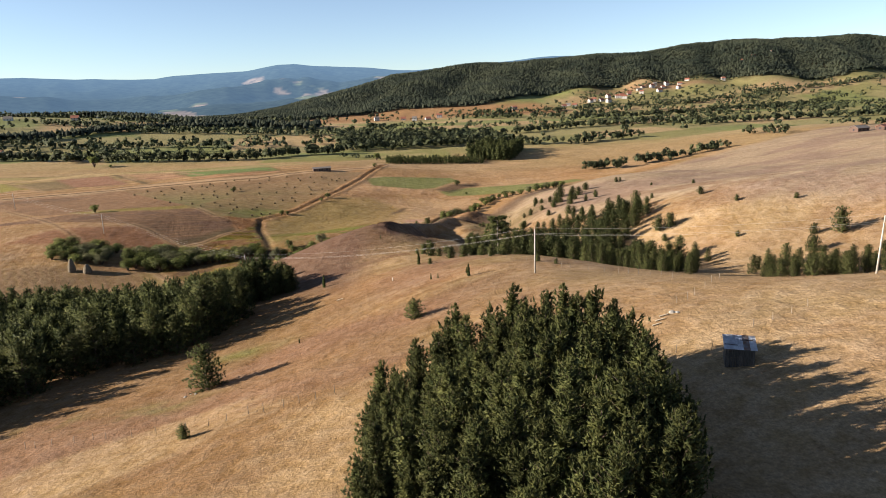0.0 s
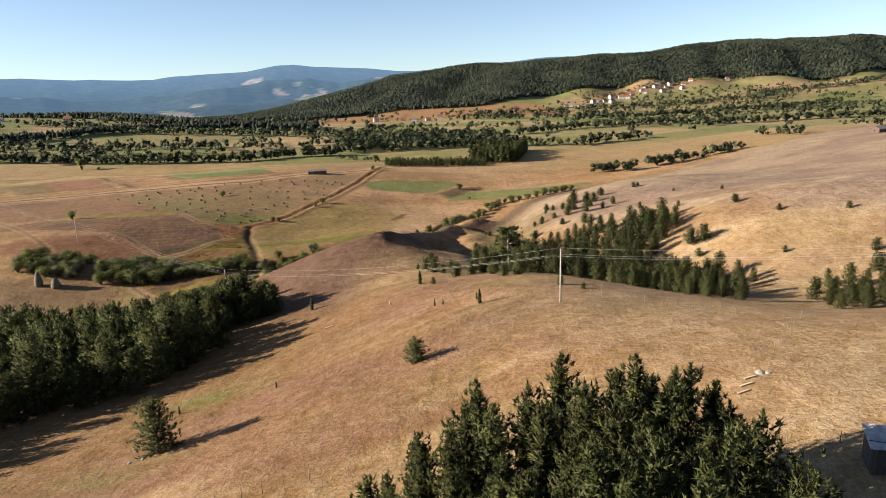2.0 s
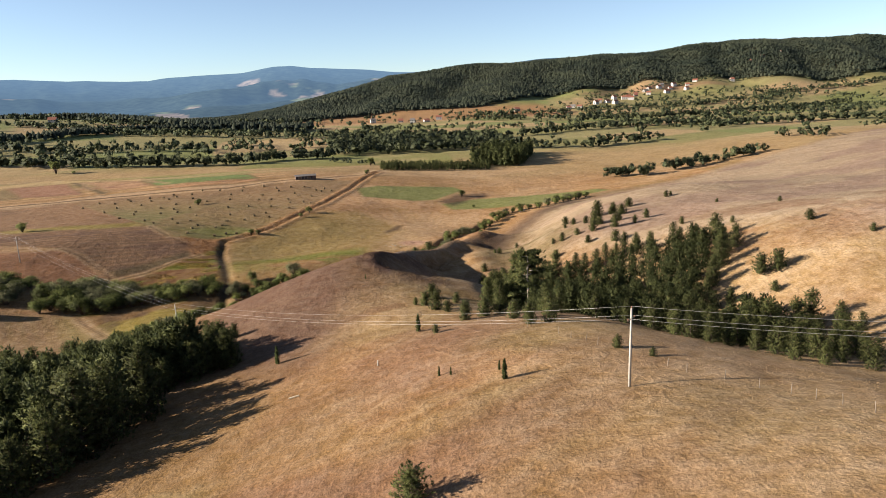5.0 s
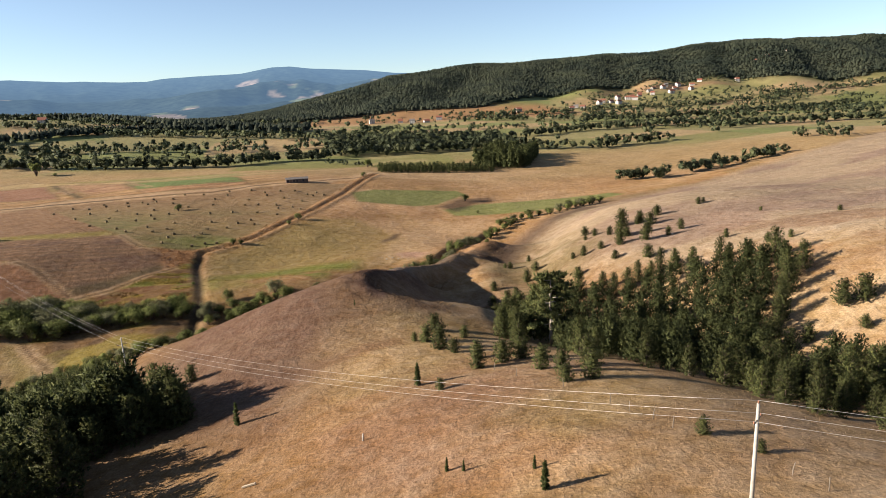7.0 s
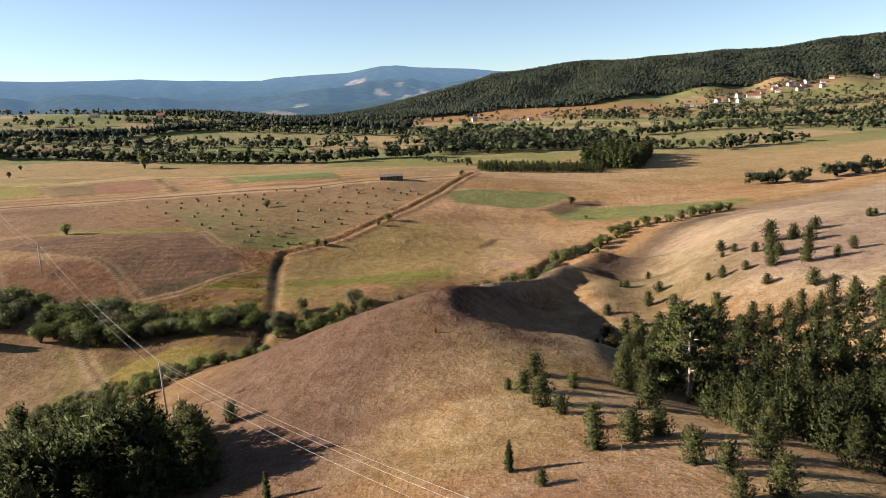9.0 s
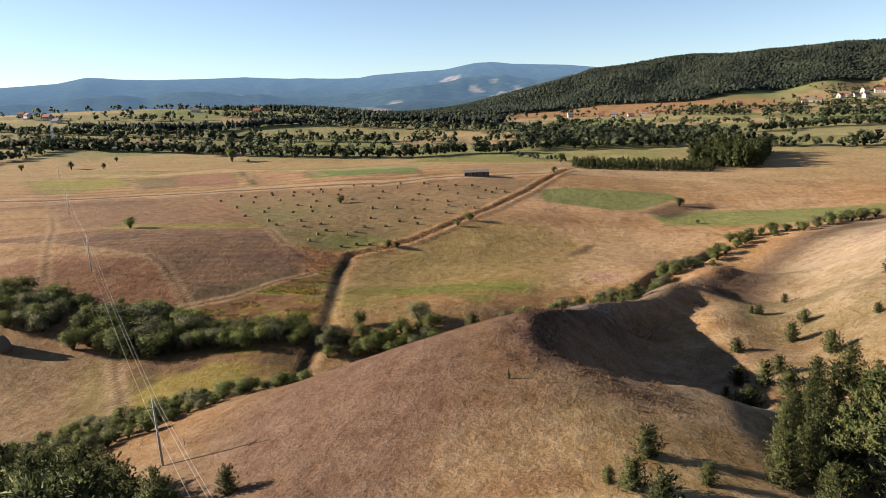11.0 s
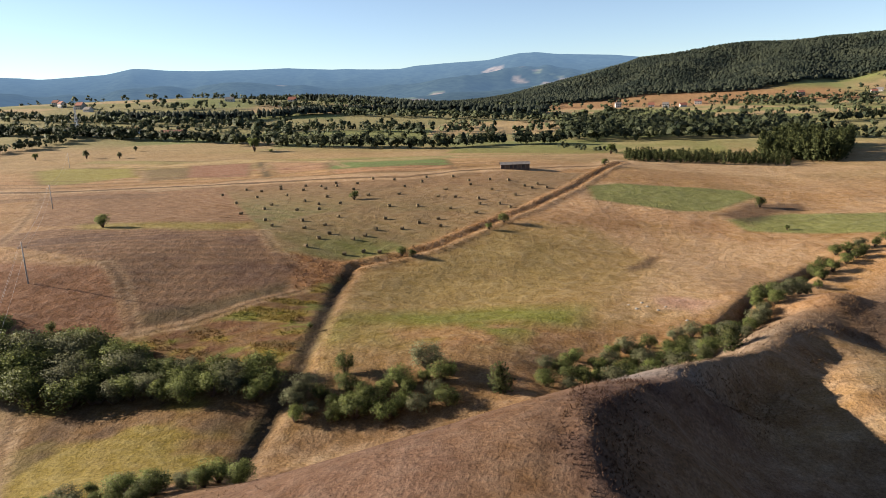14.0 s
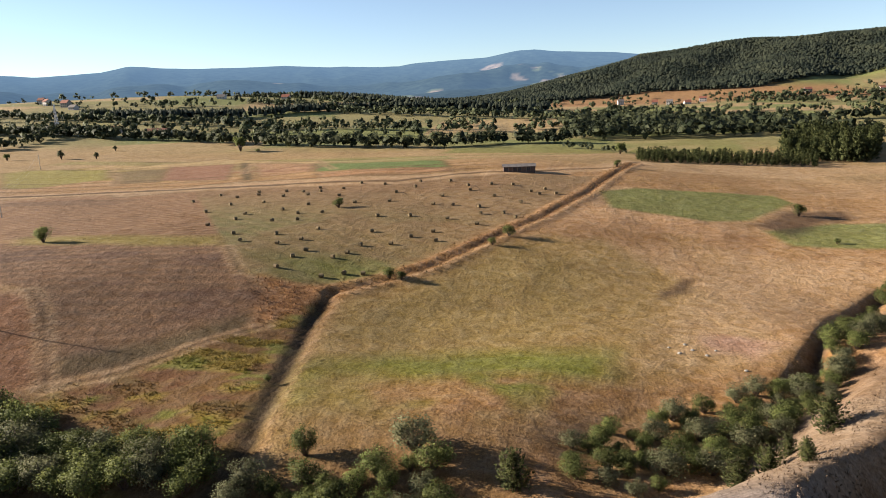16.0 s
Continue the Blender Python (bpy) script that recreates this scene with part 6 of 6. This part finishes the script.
    k = step(0.35, 0.65, clear)[..., None]
    green = step(0.5, 0.55, fbm(X, Y, 120, 137, 3))[..., None]
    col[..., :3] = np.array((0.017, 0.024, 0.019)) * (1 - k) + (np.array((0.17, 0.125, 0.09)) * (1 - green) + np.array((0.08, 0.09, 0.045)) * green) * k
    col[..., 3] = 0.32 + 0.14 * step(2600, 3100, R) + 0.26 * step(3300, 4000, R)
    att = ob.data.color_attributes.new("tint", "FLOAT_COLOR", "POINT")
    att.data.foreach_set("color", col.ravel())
    tagged(ob, "distant blue wooded mountain range under clear sky", "mountains", kind="structure")


mountains()


# ---- tussocks and scrub ----
def tussocks(name, count, x0, x1, y0, y1, lo, hi, blades, label, keep, dim=0.62, seed=1):
    """Loose clumps of stalks over a stretch of ground; keep gives the chance of growing at a place."""
    r = np.random.default_rng(seed)
    x, y = r.uniform(x0, x1, count), r.uniform(y0, y1, count)
    ok = r.random(count) < keep(x, y)
    x, y = x[ok], y[ok]
    size = r.uniform(lo, hi, len(x))
    centre = np.c_[x, y, land(x, y) + 0.22 * size]
    up = np.c_[r.normal(0.15, 0.3, len(x)), r.normal(0, 0.3, len(x)), np.ones(len(x))]
    v, f = sprays(r, centre, up, size[:, None, None], 0.13 * size[:, None, None], blades)
    ob = new(name, mesh_of(name, v, f, STALKS))
    c = tints(x, y) * dim
    att = ob.data.color_attributes.new("tint", "FLOAT_COLOR", "POINT")
    att.data.foreach_set("color", np.c_[np.repeat(c, blades * 3, 0), np.ones(len(v))].ravel())
    return tagged(ob, label, "grass", kind="stuff")


RIM_SCRUB = [(12, 224), (4, 226), (0, 231), (-2, 239), (-1, 248), (4, 258), (14, 270), (24, 286), (34, 304), (42, 320)]


def on_slope(x, y):
    return step(0.35, 0.65, fbm(x, y, 7, 201, 3)) * (1 - step(262, 272, y)) * (1 - area(x, y, WOOD, 2)) * (1 - area(x, y, GULLY, 2))


def in_hollow(x, y):
    return np.exp(-(along(x + 1.5, y, RIM_SCRUB) / 4.0) ** 2) * step(0.3, 0.6, fbm(x, y, 5, 203, 3))


def in_meadow(x, y):
    tilled = area(x, y, [(-90, 290), (-81, 297), (-69, 319), (-72, 329), (-86, 338), (-98, 353), (-175, 352), (-190, 330), (-140, 318), (-116, 314), (-106, 306)], 1)
    mown = area(x, y, [(-170, 445), (-98, 353), (-86, 338), (-66, 340), (-53, 356), (-40, 384), (-24, 436), (-14, 466)], 1)
    lanes = np.exp(-(along(x, y, DITCH) / 1.6) ** 2)
    return step(0.4, 0.6, fbm(x, y, 6, 205, 3)) * (1 - tilled) * (1 - mown) * (1 - lanes) * step(258, 268, y + 0.1 * x)


def in_marsh(x, y):
    wet = area(x, y, [(-92, 287), (-81, 295), (-69, 317), (-65, 330), (-59, 302), (-54, 280), (-80, 278), (-98, 281)], 2)
    return wet * step(0.5, 0.6, fbm(x * 0.6, y * 1.5, 5, 71, 3))


def on_verge(x, y):
    return np.exp(-(along(x, y, HEDGE_ROAD) / 3.2) ** 2) + area(x, y, [(-84, 337), (-65, 337), (-62, 328), (-70, 317), (-76, 326)], 2)


tussocks("grass_tussocks", 60000, -85, 75, 80, 270, 0.12, 0.24, 3, "dry golden grass tussocks on the hillside", on_slope, 1.05, 11)
tussocks("heath_scrub", 40000, -6, 48, 212, 328, 0.22, 0.48, 4, "low dark brown scrub round the shaded hollow", in_hollow, 1.15, 12)
tussocks("meadow_tussocks", 90000, -140, 60, 262, 405, 0.16, 0.32, 3, "rough rust and green tussocks in the wet meadow", in_meadow, 1.0, 13)
tussocks("marsh_tufts", 16000, -104, -50, 274, 336, 0.3, 0.6, 4, "yellow-green tufts of sedge in the wet marsh", in_marsh, 1.0, 15)
tussocks("verge_grass", 30000, -86, 4, 315, 525, 0.35, 0.8, 3, "tall orange-brown grass along the field lane", on_verge, 0.75, 14)
